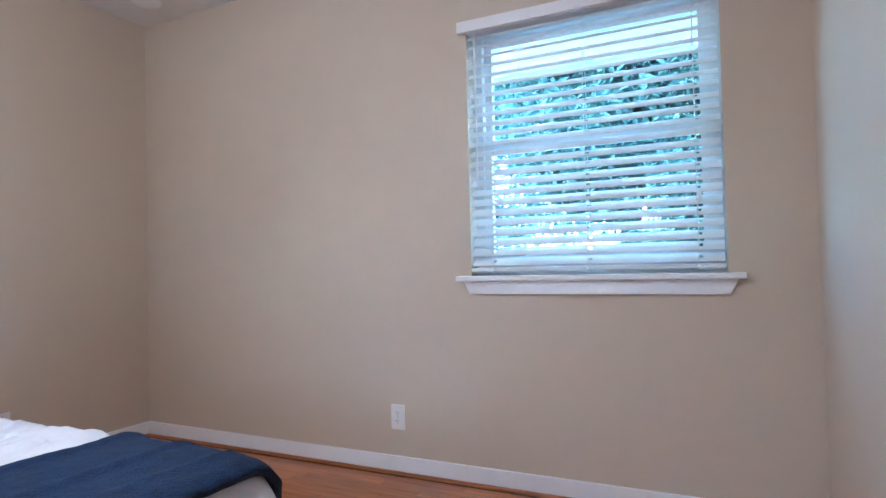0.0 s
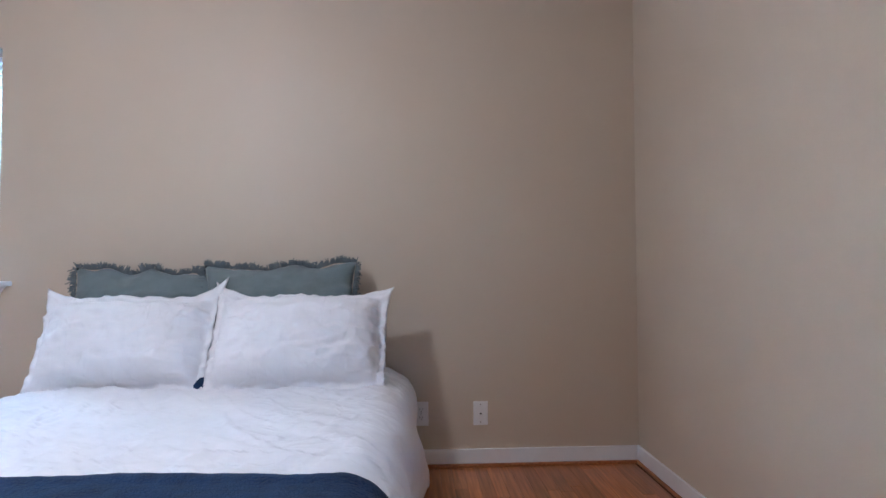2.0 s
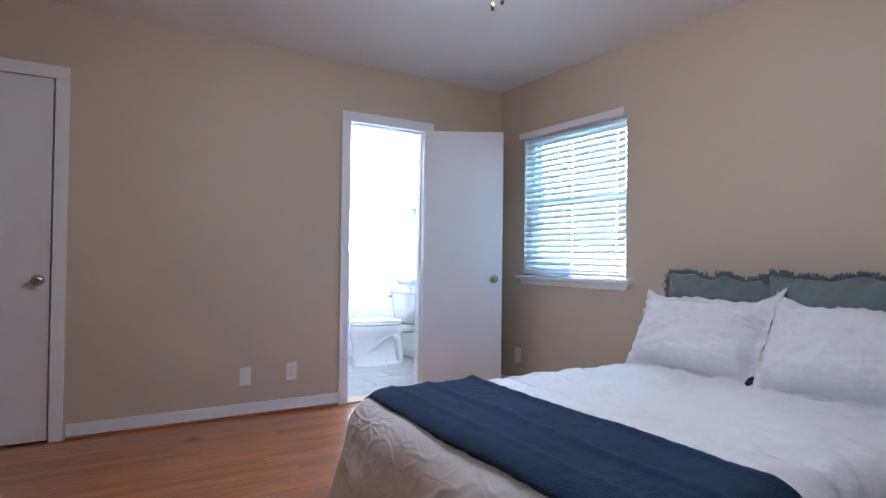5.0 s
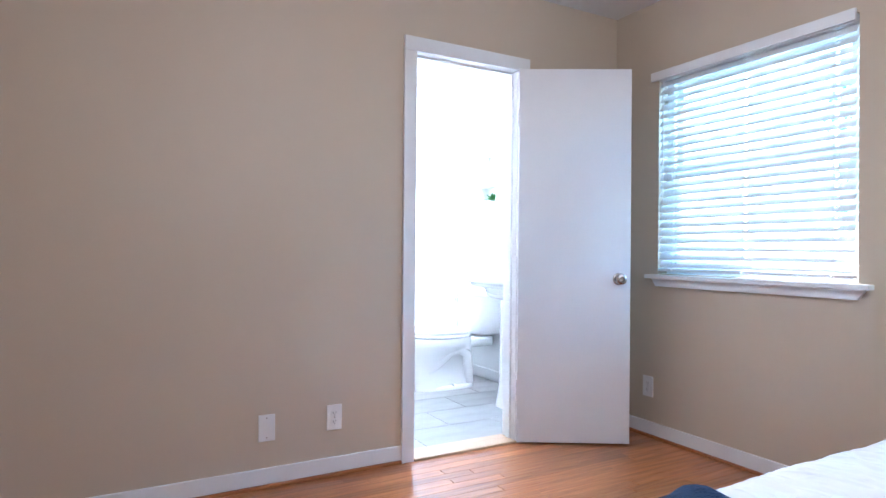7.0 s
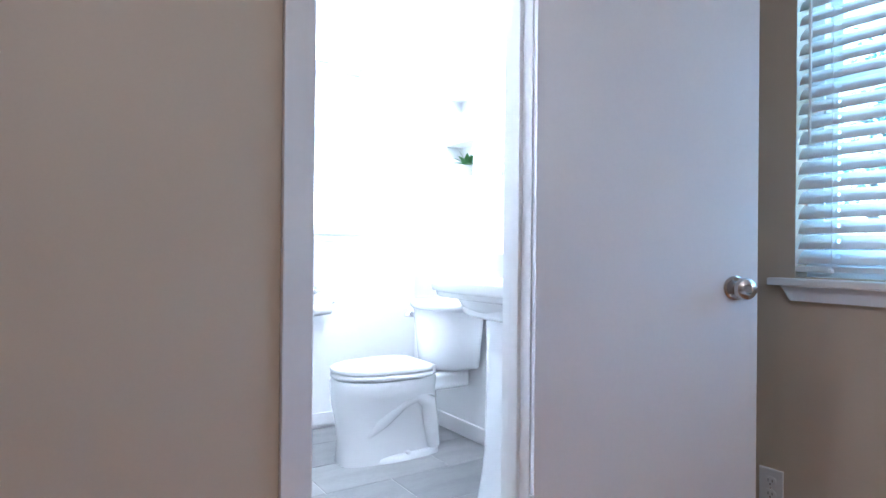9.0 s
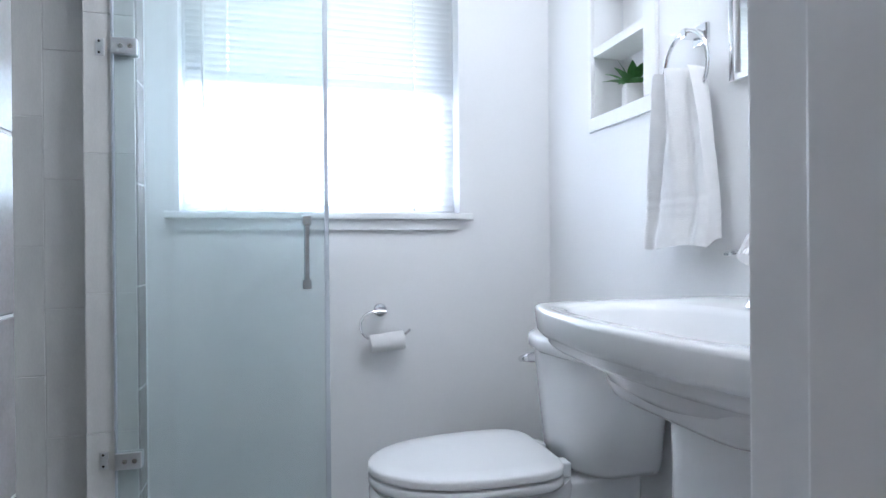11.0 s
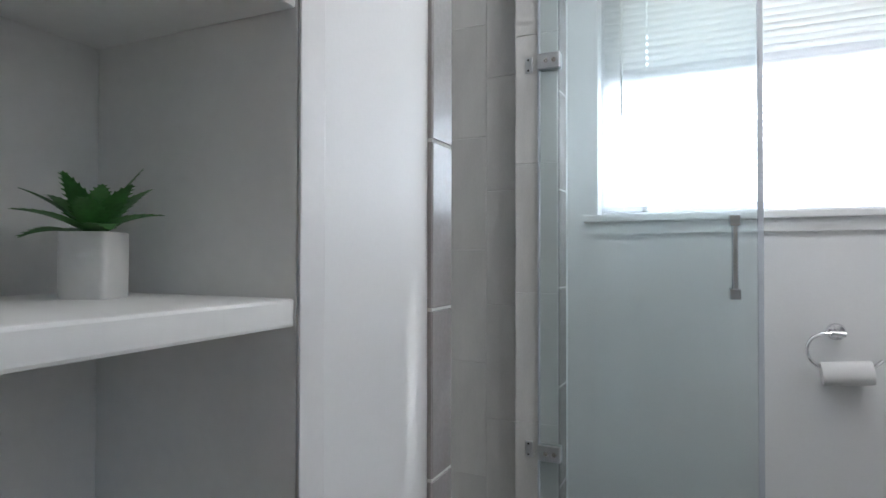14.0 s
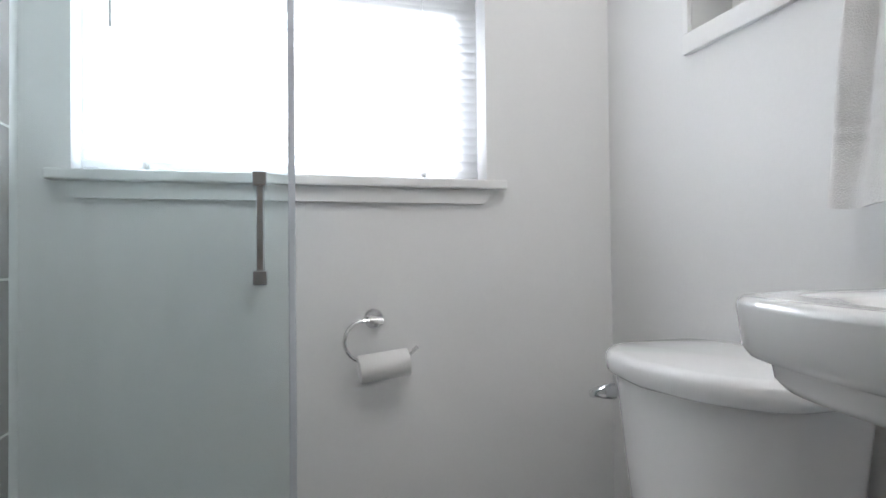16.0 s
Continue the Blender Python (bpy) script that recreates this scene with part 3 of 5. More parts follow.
def blind(name, label, m, width, z0, z1, tilt, pitch, depth, mat, curve, thick, cords, valance, wand_at, hole_w, sag=0.0):
    """A lowered blind in local x, hung at y 0; slats tilt degrees, their outer edge (+y) up."""
    b = thing(name, label, "window blind", m)
    part("headrail", box(0.004, width - 0.004, -depth * 0.5, depth * 0.5, z1 - 0.04, z1 - 0.001, 0.003), mat, b)
    if valance:
        part("valance", box(-0.035, width + 0.004, -depth * 0.5 - 0.022, -depth * 0.5 - 0.006, z1 - 0.038, z1 + 0.012, 0.003), TRIM, b, "white wooden valance board")
    rail = part("bottom_rail", box(0.003, width - 0.003, -depth * 0.5, depth * 0.5, z0 + 0.004, z0 + 0.022, 0.004), mat, b)
    me = mesh_of(slat_mesh(width - 0.010, depth, curve, thick, cords, hole_w), "slat", mat, True, 60)
    z, i = z0 + 0.022 + pitch * 0.6, 0
    rnd = random.Random(name)
    while z < z1 - 0.05:
        s = new("slat", me)
        s.parent = b
        s.matrix_basis = pose(0.005 + rnd.uniform(-0.0012, 0.0012), 0, z, tilt + sag * (z1 - z) / (z1 - z0) + rnd.uniform(-1.6, 1.6), rnd.uniform(-0.12, 0.12), 0)
        z += pitch
    for c in cords:
        for y in ((-depth * 0.5 - 0.001), (depth * 0.5 + 0.001)):
            part("ladder_cord", tube([(c, y, z0 + 0.02), (c, y, z1 - 0.03)], 0.0011, 6), CORD, b)
        part("cord_button", lathe([(0.006, 0), (0.008, 0.004), (0.004, 0.012)], pose(c, -depth * 0.5 - 0.001, z0 + 0.010, 90, 0, 0), 10), PLASTIC, rail)
    if wand_at is not None:
        part("tilt_wand", tube([(wand_at, -depth * 0.5 - 0.012, z1 - 0.05), (wand_at + 0.002, -depth * 0.5 - 0.016, z1 - 0.05 - (z1 - z0) * 0.62)], 0.0038, 8), PLASTIC, b)
    return b


wa, wb, wc = WIN_A[1] - WIN_A[0], WIN_B[1] - WIN_B[0], WIN_C[1] - WIN_C[0]
M_A = pose(WIN_A[0], NORTH, 0)
M_B = pose(0, WIN_B[0], 0, 0, 0, 90)
M_C = pose(WIN_C[1], SOUTH, 0, 0, 0, 180)
window_unit("window_1", "white vinyl double-hung bedroom window", M_A, wa, WIN_A[2], WIN_A[3], 1.49, WINDOWGLASS)
window_unit("window_2", "white vinyl double-hung window beside the bed", M_B, wb, WIN_B[2], WIN_B[3], 1.49, WINDOWGLASS)
window_unit("window_3", "white vinyl bathroom window behind closed blinds", M_C, wc, WIN_C[2], WIN_C[3], 1.55, CLEARGLASS)
stool_and_apron("window_sill_1", "white painted wooden window sill and apron", M_A, wa, WIN_A[2])
stool_and_apron("window_sill_2", "white painted wooden window sill and apron", M_B, wb, WIN_B[2] - 0.003, 0.06, 0.044)
stool_and_apron("window_sill_3", "white painted bathroom window sill and apron", M_C, wc, WIN_C[2], 0.041, 0.036, 0.038, BATHTRIM)
two = (0.10, wa / 2, wa - 0.10)
blind("venetian_blind", "white wooden venetian blind with tilted open slats", M_A @ pose(0.004, 0.012, 0), wa - 0.008, WIN_A[2] + 0.012, WIN_A[3], 31, 0.0435, 0.050, SLAT, 0.004, 0.003,
      two, True, 0.045, 0.016, 13.0)
blind("venetian_blind", "white wooden venetian blind with half closed slats", M_B @ pose(0.004, 0.012, 0), wb - 0.008, WIN_B[2] + 0.012, WIN_B[3], 49, 0.0435, 0.050, SLAT, 0.005, 0.003,
      two, True, 0.045, 0.016, 2.0)
blind("mini_blind", "white metal mini blind closed over the bathroom window", M_C @ pose(0.011, 0.035, 0), wc - 0.022, WIN_C[2] + 0.006, WIN_C[3], -65, 0.0215, 0.026, MINISLAT, 0.0025, 0.0008,
      (0.13, wc - 0.17), False, 0.06, 0.0055)
for z in (1.20,):
    part("tassel", lathe([(0.004, 0.03), (0.009, 0.0), (0.006, -0.012)], pose(wa - 0.09, -0.035, z), 10), PLASTIC, bpy.data.objects["venetian_blind"])

# ---- outlets ----


def wall_plate(name, label, m, sockets=2, screw=True):
    """A plate 72 x 117 mm on the wall, facing -y."""
    p = thing(name, label, "wall plate", m)
    part("plate", box(-0.036, 0.036, -0.006, 0.0, -0.0585, 0.0585, 0.003), PLASTIC, p)
    if sockets == 2:
        for z in (-0.0195, 0.0195):
            s = part("socket", loft([oval(0, z, 0.0, 0.0165, 0.0145, 3.0, 24), oval(0, z, 0.002, 0.0165, 0.0145, 3.0, 24)]), PLASTIC, p)
            s.data.transform(pose(0, -0.006, 0, 90, 0, 0))
            for x, h in ((-0.0063, 0.0045), (0.0063, 0.0035)):
                part("slot", box(x - 0.0011, x + 0.0011, -0.0086, -0.0078, z + 0.003 - h, z + 0.003 + h), DARK, s)
            part("ground_hole", lathe([(0.0023, 0), (0.0023, 0.0008)], pose(0, -0.0078, z - 0.0075, 90, 0, 0), 10), DARK, s)
    elif sockets == 1:
        part("jack", box(-0.008, 0.008, -0.010, -0.006, -0.008, 0.006, 0.001), PLASTIC, p)
        part("jack_hole", box(-0.004, 0.004, -0.0106, -0.0099, -0.005, 0.003), DARK, p)
    if screw:
        for z in ((0.0,) if sockets == 2 else (-0.043, 0.043)):
            part("screw", lathe([(0.003, 0), (0.002, 0.0012)], pose(0, -0.006, z, 90, 0, 0), 10), NICKEL, p)
    return p


wall_plate("outlet", "white duplex power outlet on the beige wall", pose(1.722, NORTH, 0.268))
wall_plate("phone_jack", "white wall plate with a phone jack", pose(0, 3.637, 0.260, 0, 0, 90), 1)
wall_plate("outlet", "white duplex outlet beside the bed", pose(0, 3.345, 0.262, 0, 0, 90))
wall_plate("outlet", "white duplex outlet under the window", pose(0, 0.262, 0.284, 0, 0, 90))
wall_plate("outlet", "white duplex outlet near the bathroom door", pose(1.771, 0, 0.270, 0, 0, 180))
wall_plate("blank_plate", "blank white wall plate near the bathroom door", pose(2.078, 0, 0.262, 0, 0, 180), 0)

# ---- bed ----
BX, BY0, BY1, BTOPZ = 2.10, 1.645, 3.300, 0.475


def nz(x, y, z=0.0):
    return noise.noise(Vector((x, y, z)))


def drape(ex, ey, r=0.14, flare=0.15):
    """How far cloth goes out and down after running e past the edge of the bed."""
    d = math.hypot(ex, ey)
    if d < 1e-9:
        return 0, 0, 0
    arc = r * math.pi / 2
    if d < arc:
        a = d / r
        out, down = r * math.sin(a), r * (1 - math.cos(a))
    else:
        out, down = r + (d - arc) * flare, r + (d - arc) * 0.985
    return out * ex / d, out * ey / d, down


def cloth(x0, x1, y0, y1, step, lift, wrinkle, over, foot=True):
    """A grid of cloth lying over the bed and hanging past its edges."""
    bm = bmesh.new()
    ins = 0.135
    nx, ny = int((x1 - x0) / step), int((y1 - y0) / step)
    grid = []
    for i in range(nx + 1):
        row = []
        for j in range(ny + 1):
            x, y = x0 + (x1 - x0) * i / nx, y0 + (y1 - y0) * j / ny
            ex = max(0.0, x - (BX - ins))
            north = BY1 - 0.022 * min(x, BX)
            ey = y - (north - ins) if y > north - ins else (y - (BY0 + ins) if y < BY0 + ins else 0.0)
            ox, oy, down = drape(ex, ey)
            down = min(down, over)
            px = min(x, BX - ins) + ox
            py = max(min(y, north - ins), BY0 + ins) + oy
            w = wrinkle(x, y, down)
            pz = BTOPZ + lift - down
            d = math.hypot(ex, ey)
            if d > 0.05:
                px += ex / d * w * 1.4
                py += ey / d * w * 1.4
            else:
                pz += w
            row.append(bm.verts.new((px, py, pz)))
        grid.append(row)
    for i in range(nx):
        for j in range(ny):
            bm.faces.new((grid[i][j], grid[i + 1][j], grid[i + 1][j + 1], grid[i][j + 1]))
    return bm


def duvet_wrinkle(x, y, down):
    big = 0.008 * nz(x * 2.1, y * 2.3, 3)
    crease = 0.0
    for k, (sx, sy, amp, sharp) in enumerate(((6.5, 1.0, 0.012, 8.0), (4.5, 1.1, 0.013, 10.0), (9, 1.6, 0.010, 6.5), (14, 2.4, 0.008, 5.5))):
        a = (0.25, -0.35, 1.0, -0.85)[k]
        u, v = x * math.cos(a) - y * math.sin(a), x * math.sin(a) + y * math.cos(a)
        u += 0.14 * nz(x * 1.7, y * 1.7, 20 + k) + 0.018 * nz(x * 7, y * 7, k)
        n = abs(nz(u * sx, v * sy, 7 + k))
        crease += amp * max(0.0, 1 - sharp * n) * (0.35 + 0.65 * max(0.0, 0.5 + nz(x * 1.8, y * 1.8, 50 + k) * 1.6))
    hang = min(1.0, down / 0.25)
    folds = hang * (0.012 * math.sin(9 * x + 10 * y + 3 * nz(x * 2, y * 2, 9)) + 0.006 * nz(x * 11, y * 11, 2))
    lain = 0.25 if x > 1.47 else 1.0
    return big + lain * crease * max(0.0, 1 - down / 0.06) + folds


bed = thing("bed", "queen bed made up with a wrinkled white duvet", "bed", pose(0, 0, 0))
duvet = part("duvet", cloth(0.06, BX + 0.46, BY0 - 0.43, BY1 + 0.43, 0.0105, 0.0, duvet_wrinkle, 0.462), SHEET, bed, "wrinkled white cotton duvet", True, None)
mod = duvet.modifiers.new("thickness", "SOLIDIFY")
mod.thickness, mod.offset = 0.012, -1
part("mattress", box(0.05, BX - 0.07, BY0 + 0.07, BY1 - 0.16, 0.24, BTOPZ - 0.035, 0.05, seg=4), SHEET, bed, "white mattress", True)
part("box_spring", box(0.05, BX - 0.08, BY0 + 0.08, BY1 - 0.17, 0.05, 0.235, 0.02), SHEET, bed)
for x, y in ((0.12, BY0 + 0.15), (0.12, BY1 - 0.24), (BX - 0.2, BY0 + 0.15), (BX - 0.2, BY1 - 0.24)):
    part("leg", box(x - 0.025, x + 0.025, y - 0.025, y + 0.025, 0, 0.051), FANBROWN, bed)


def throw_wrinkle(x, y, down):
    ridge = 0.010 * math.exp(-((x - 1.76 - 0.02 * nz(y * 2, 4)) / 0.018) ** 2) + 0.007 * math.exp(-((x - 1.93 - 0.015 * nz(y * 3, 8)) / 0.012) ** 2)
    return ridge + 0.006 * nz(x * 5, y * 4, 30) + 0.0035 * nz(x * 24, y * 24, 5)


def throw_mesh():
    bm = cloth(1.53, 2.05, BY0 - 0.09, BY1 + 0.17, 0.0165, 0.036, throw_wrinkle, 0.5)
    for v in bm.verts:
        if v.co.x < 1.555:
            v.co.z += 0.010 * math.sin((v.co.x - 1.51) / 0.045 * math.pi)
        v.co.x += 0.022 * nz(v.co.y * 1.7, 2.2, 4) + 0.034 * (v.co.y - 2.4) / 0.8
    return bm


throw = solid("throw_blanket", throw_mesh(), NAVY, "folded navy blue knitted throw across the bed's foot", "blanket", "", True, None)
mod = throw.modifiers.new("thickness", "SOLIDIFY")
mod.thickness, mod.offset = 0.022, -1


def pillow_mesh(w, h, thick, flange, seed, n=60, pinch=0.075, crease=0.014, peak=(0.0, 0.0), wave=0.0, ruffle=0.0):
    """A stuffed case in the local xz plane, standing on z 0, its front towards -y."""
    bm = bmesh.new()
    sides = {}
    for s in (1, -1):
        for i in range(n + 1):
            for j in range(n + 1):
                u, v = 2 * i / n - 1, 2 * j / n - 1
                edge = (i in (0, n)) or (j in (0, n))
                if edge and s < 0:
                    sides[s, i, j] = sides[1, i, j]
                    continue
                cu, cv = min(1, abs(u) / (1 - 2 * flange / w)), min(1, abs(v) / (1 - 2 * flange / h))
                t = thick * max(0.0, (1 - cu ** 3.2)) ** 0.55 * max(0.0, (1 - cv ** 2.8)) ** 0.55
                x = w / 2 * u * (1 - pinch * (1 - v ** 4) * abs(u) ** 3)
                z = h / 2 * v * (1 - pinch * (1 - u ** 6) * abs(v) ** 3)
                t += (0.003 if not edge else 0.0)
                wob = crease * (nz(u * 2.5 + seed, v * 3.0, s) + 0.6 * nz(u * 6 + seed, v * 7, s + 4)) + 0.7 * crease * max(0.0, 1 - 5 * abs(nz(u * 4 + seed, v * 2.2, 2))) + 0.5 * crease * max(0.0, 1 - 4 * abs(nz(u * 2.2 + seed, v * 6, 12)))
                rim_in = max(0.0, max(cu, cv) - 0.93) / 0.07
                y = -s * t - wob * (1.0 if t > 0.01 else 0.9) - ruffle * rim_in * (nz(u * 4.5 + seed, v * 4.5, 60) + 0.5 * nz(u * 9, v * 9 + seed, 61))
                if peak[0]:
                    x *= 1 - 0.07 * max(0.0, -v) ** 3
                z += (peak[0] if u < 0 else peak[1]) * abs(u) ** 5 * max(0.0, v) ** 4
                z += wave * (1 - abs(u) ** 3) * max(0.0, v) ** 6 * nz(u * 2.6 + seed * 1.7, 0.3, 31)
                sides[s, i, j] = bm.verts.new((x + 0.25 * wob, y, z + h / 2 + 0.3 * wob))
    for s in (1, -1):
        for i in range(n):
            for j in range(n):
                bm.faces.new((sides[s, i, j], sides[s, i + 1, j], sides[s, i + 1, j + 1], sides[s, i, j + 1]))
    return bm


def sham(name, label, m, w, h, thick, seed, peak):
    p = thing(name, label, "pillow", m, "pillows on the bed")
    part("case", pillow_mesh(w, h, thick, 0.045, seed, peak=peak, wave=0.012, ruffle=0.018), PILLOW, p, "", True, None)
    for off in (0.066, 0.074):
        pts = [((-w / 2 + 0.08) + (w - 0.16) * k / 20, 0, h - off - 0.004 * math.sin(k * 0.8)) for k in range(21)]
        bm = tube([(x, -0.040 - 0.030 * (1 - (2 * k / 20 - 1) ** 4), z) for k, (x, y, z) in enumerate(pts)], 0.0012, 5)
        part("hem_stitch", bm, CORD, p)
    return p


def fringed_cushion(name, label, m, w, h, thick, seed):
    c = thing(name, label, "pillow", m, "pillows on the bed")
    part("case", pillow_mesh(w, h, thick, 0.006, seed, 40, 0.06, 0.010, wave=0.035), LINEN, c, "", True, None)
    bm = bmesh.new()
    rnd = random.Random(seed)
    for side in range(4):
        length = w if side % 2 == 0 else h
        count = int(length / 0.0011)
        for k in range(count):
            u = 2 * (k + rnd.random()) / count - 1
            pinch = 0.06 * (1 - u * u)
            if side == 0:
                p, d = (w / 2 * u, h - h / 2 * pinch + 0.035 * (1 - abs(u) ** 3) * nz(u * 2.6 + seed * 1.7, 0.3, 31)), (rnd.uniform(-.6, .6), 1)
            elif side == 2:
                p, d = (w / 2 * u, h / 2 * pinch), (rnd.uniform(-.6, .6), -1)
            elif side == 1:
                p, d = (w / 2 * (1 - pinch), h / 2 * (u + 1)), (1, rnd.uniform(-.7, .5))
            else:
                p, d = (-w / 2 * (1 - pinch), h / 2 * (u + 1)), (-1, rnd.uniform(-.7, .5))
            ln = rnd.uniform(0.014, 0.030) * (1 + 0.8 * nz(u * 7, side, seed)) * (1 + 0.3 * nz(u * 23, side, seed))
            y = rnd.uniform(-0.010, 0.010) + 0.022 * nz(u * 15, side + 3, seed)
            bx, bz = -d[1] * 0.0017, d[0] * 0.0017
            e = (p[0] + d[0] * ln, y + rnd.uniform(-0.014, 0.014), p[1] + d[1] * ln)
            a, b2 = bm.verts.new((p[0] - bx, y * 0.4, p[1] - bz)), bm.verts.new((p[0] + bx, y * 0.4, p[1] + bz))
            c2, d2 = bm.verts.new((e[0] + bx * 1.2, e[1], e[2] + bz * 1.2)), bm.verts.new((e[0] - bx * 1.2, e[1], e[2] - bz * 1.2))
            bm.faces.new((a, b2, c2, d2))
    tagged(part("fringe", bm, FRINGE, c, "frayed linen fringe"), kind="stuff")
    return c


# pillows face +x, leaning back on the wall: local -y turns to +x, local x to +y
sham("pillow", "white cotton pillow with a stitched flange, leaning on cushions", pose(0.47, 2.10, 0.460, 0, 0, 90) @ pose(0, 0, 0, -30, 0, 1.5), 0.765, 0.465, 0.125, 3, (0.035, 0.075))
sham("pillow", "plump white cotton pillow with a stitched flange beside another", pose(0.49, 2.82, 0.457, 0, 0, 90) @ pose(0, 0, 0, -31, -1, -2), 0.80, 0.482, 0.140, 11, (0.062, 0.006))
fringed_cushion("fringed_cushion", "grey green linen cushion with frayed fringe against the wall", pose(0.21, 2.085, 0.48, 0, 0, 90) @ pose(0, 0, 0, -13, 1, 0), 0.68, 0.51, 0.07, 5)
fringed_cushion("fringed_cushion", "grey green linen cushion with frayed fringe overlapping another", pose(0.245, 2.70, 0.48, 0, 0, 90) @ pose(0, 0, 0, -14, -1, 0), 0.70, 0.53, 0.075, 8)
# small navy lump that fills the gap between the two white pillows
small = solid("navy_lump", pillow_mesh(0.15, 0.075, 0.03, 0.004, 21, 20, 0.05, 0.0), NAVY, "small navy blue shape between the white pillows", "pillow", "", True, None)
small.matrix_basis = pose(0.43, 2.45, 0.465, 0, 0, 90) @ pose(0, 0, 0, -25, 0, 0)

# ---- ceiling lamp with pull chains ----
fan = thing("ceiling_lamp", "bronze ceiling lamp with two pull chains, lit", "ceiling lamp", pose(1.74, 2.23, 0))
part("canopy", lathe([(0.07, H), (0.068, H - 0.03), (0.03, H - 0.06)]), FANBROWN, fan, "", True)
part("rod", lathe([(0.012, H - 0.05), (0.012, H - 0.14)]), FANBROWN, fan, "", True)
part("motor", lathe([(0.03, H - 0.13), (0.10, H - 0.15), (0.115, H - 0.20), (0.09, H - 0.25), (0.05, H - 0.27)]), FANBROWN, fan, "", True)
part("light_holder", lathe([(0.05, H - 0.265), (0.085, H - 0.285), (0.085, H - 0.30), (0.02, H - 0.302)]), FANBROWN, fan, "", True)
for x, y, z in ((0.035, 0.0, 1.968), (0.0, 0.045, 1.985)):
    ch = part("pull_chain", tube([(x * 0.62, y * 0.62, H - 0.29), (x * 0.62, y * 0.62, z + 0.02)], 0.0012, 6), FANBROWN, fan)
    part("chain_bob", lathe([(0.002, z + 0.024), (0.006, z + 0.016), (0.0075, z + 0.002), (0.005, z - 0.006)], pose(x * 0.62, y * 0.62, 0), 12), FANBROWN, ch, "", True)

# ---- bathroom: shelves, shower ----
shelves = thing("built_in_shelves", "white painted built-in shelves recessed beside the shower", "shelving")
part("back_panel", box(1.76, 1.775, -0.60, -0.125, 0.10, 2.17), SHELFPAINT, shelves)
part("side_panel", box(WX + 0.001, 1.759, -0.5675, -0.5620, 0.121, 2.149), SHELFPAINT, shelves)
part("side_panel", box(WX + 0.001, 1.759, -0.2270, -0.2215, 0.121, 2.149), SHELFPAINT, shelves)
for z0, z1 in ((0.12, 0.15), (0.50, 0.534), (0.884, 0.918), (1.268, 1.302), (1.66, 1.694), (2.10, 2.15)):
    part("shelf", box(WX + 0.003, 1.758, -0.5615, -0.2275, z0, z1, 0.004), SHELFPAINT, shelves)
part("stile", box(WX - 0.005, WX - 0.0005, -0.612, -0.562, 0.0, 2.2, 0.003), TRIM, shelves)
part("stile", box(WX - 0.005, WX - 0.0005, -0.227, -0.1385, 0.0, 2.2, 0.003), TRIM, shelves)
part("bead", tube([(WX - 0.006, -0.220, 0.0), (WX - 0.006, -0.220, 2.2)], 0.005, 10), TRIM, shelves, "", True)


def plant(name, label, m, s=1.0, spikes=True, count=15, seed=1):
    """A potted succulent; its pot is about 75 mm wide."""
    p = thing(name, label, "potted plant", m)
    h = 0.079 * s
    w = 0.0290 * s
    part("pot", loft([oval(0, 0, 0.0, w * 0.96, w * 0.96, 9), oval(0, 0, 0.003, w * 0.99, w * 0.99, 9), oval(0, 0, h * 0.5, w, w, 9), oval(0, 0, h, w * 1.0, w * 1.0, 9), oval(0, 0, h, w * 0.93, w * 0.93, 9),
                      oval(0, 0, h - 0.01, w * 0.92, w * 0.92, 9)]), POT, p, "square white ceramic pot", True)
    part("soil", loft([oval(0, 0, h - 0.014, w * 0.9, w * 0.9, 5, 24), oval(0, 0, h - 0.009, w * 0.9, w * 0.9, 5, 24)]), SOIL, p)
    rnd = random.Random(seed)
    for k in range(count):
        a = k * 2.39996 + rnd.uniform(-0.2, 0.2)
        rise = 0.36 + 1.0 * (k / count) ** 1.1 + rnd.uniform(-0.12, 0.12)
        ln = (0.106 - 0.026 * k / count) * s * rnd.uniform(0.82, 1.12)
        bm = bmesh.new()
        rings = []
        n = 9
        for i in range(n + 1):
            f = i / n
            el = rise - 0.75 * f * (1 - 0.6 * k / count)
            r = ln * f
            wd = 0.0150 * s * (1 - f ** 1.8) * (0.75 + 0.6 * math.sin(min(1, f * 1.6) * math.pi * 0.6)) + 0.0006
            z = h - 0.004 + 0.012 * s * (k / count) + ln * (math.sin(rise) * f - 0.30 * f * f * math.cos(rise))
            r = ln * (0.1 + 0.95 * f) * math.cos(rise * 0.8)
            th = wd * 0.30
            rings.append([(r, -wd, z + th * 0.9), (r, 0, z), (r, wd, z + th * 0.9), (r, 0, z + th * 0.7)])
        loft(rings, bm)
        if spikes:
            for i in range(1, n):
                for sd in (0, 2):
                    q0, q1 = Vector(rings[i][sd]), Vector(rings[i + 1][sd]) if i < n else Vector(rings[i][sd])
                    out = Vector((0.4, -1 if sd == 0 else 1, 0.15)).normalized() * 0.0048 * s
                    bm.faces.new([bm.verts.new(q0), bm.verts.new(q0.lerp(q1, 0.55)), bm.verts.new(q0.lerp(q1, 0.6) + out)])
        bm.transform(pose(0, 0, 0, 0, 0, math.degrees(a)))
        part("leaf", bm, LEAF, p, "", True, 50)
    return p


plant("succulent", "spiky green succulent in a square white pot", pose(1.622, -0.462, 0.918, 0, 0, 24), 1.0, True, 14, 4)

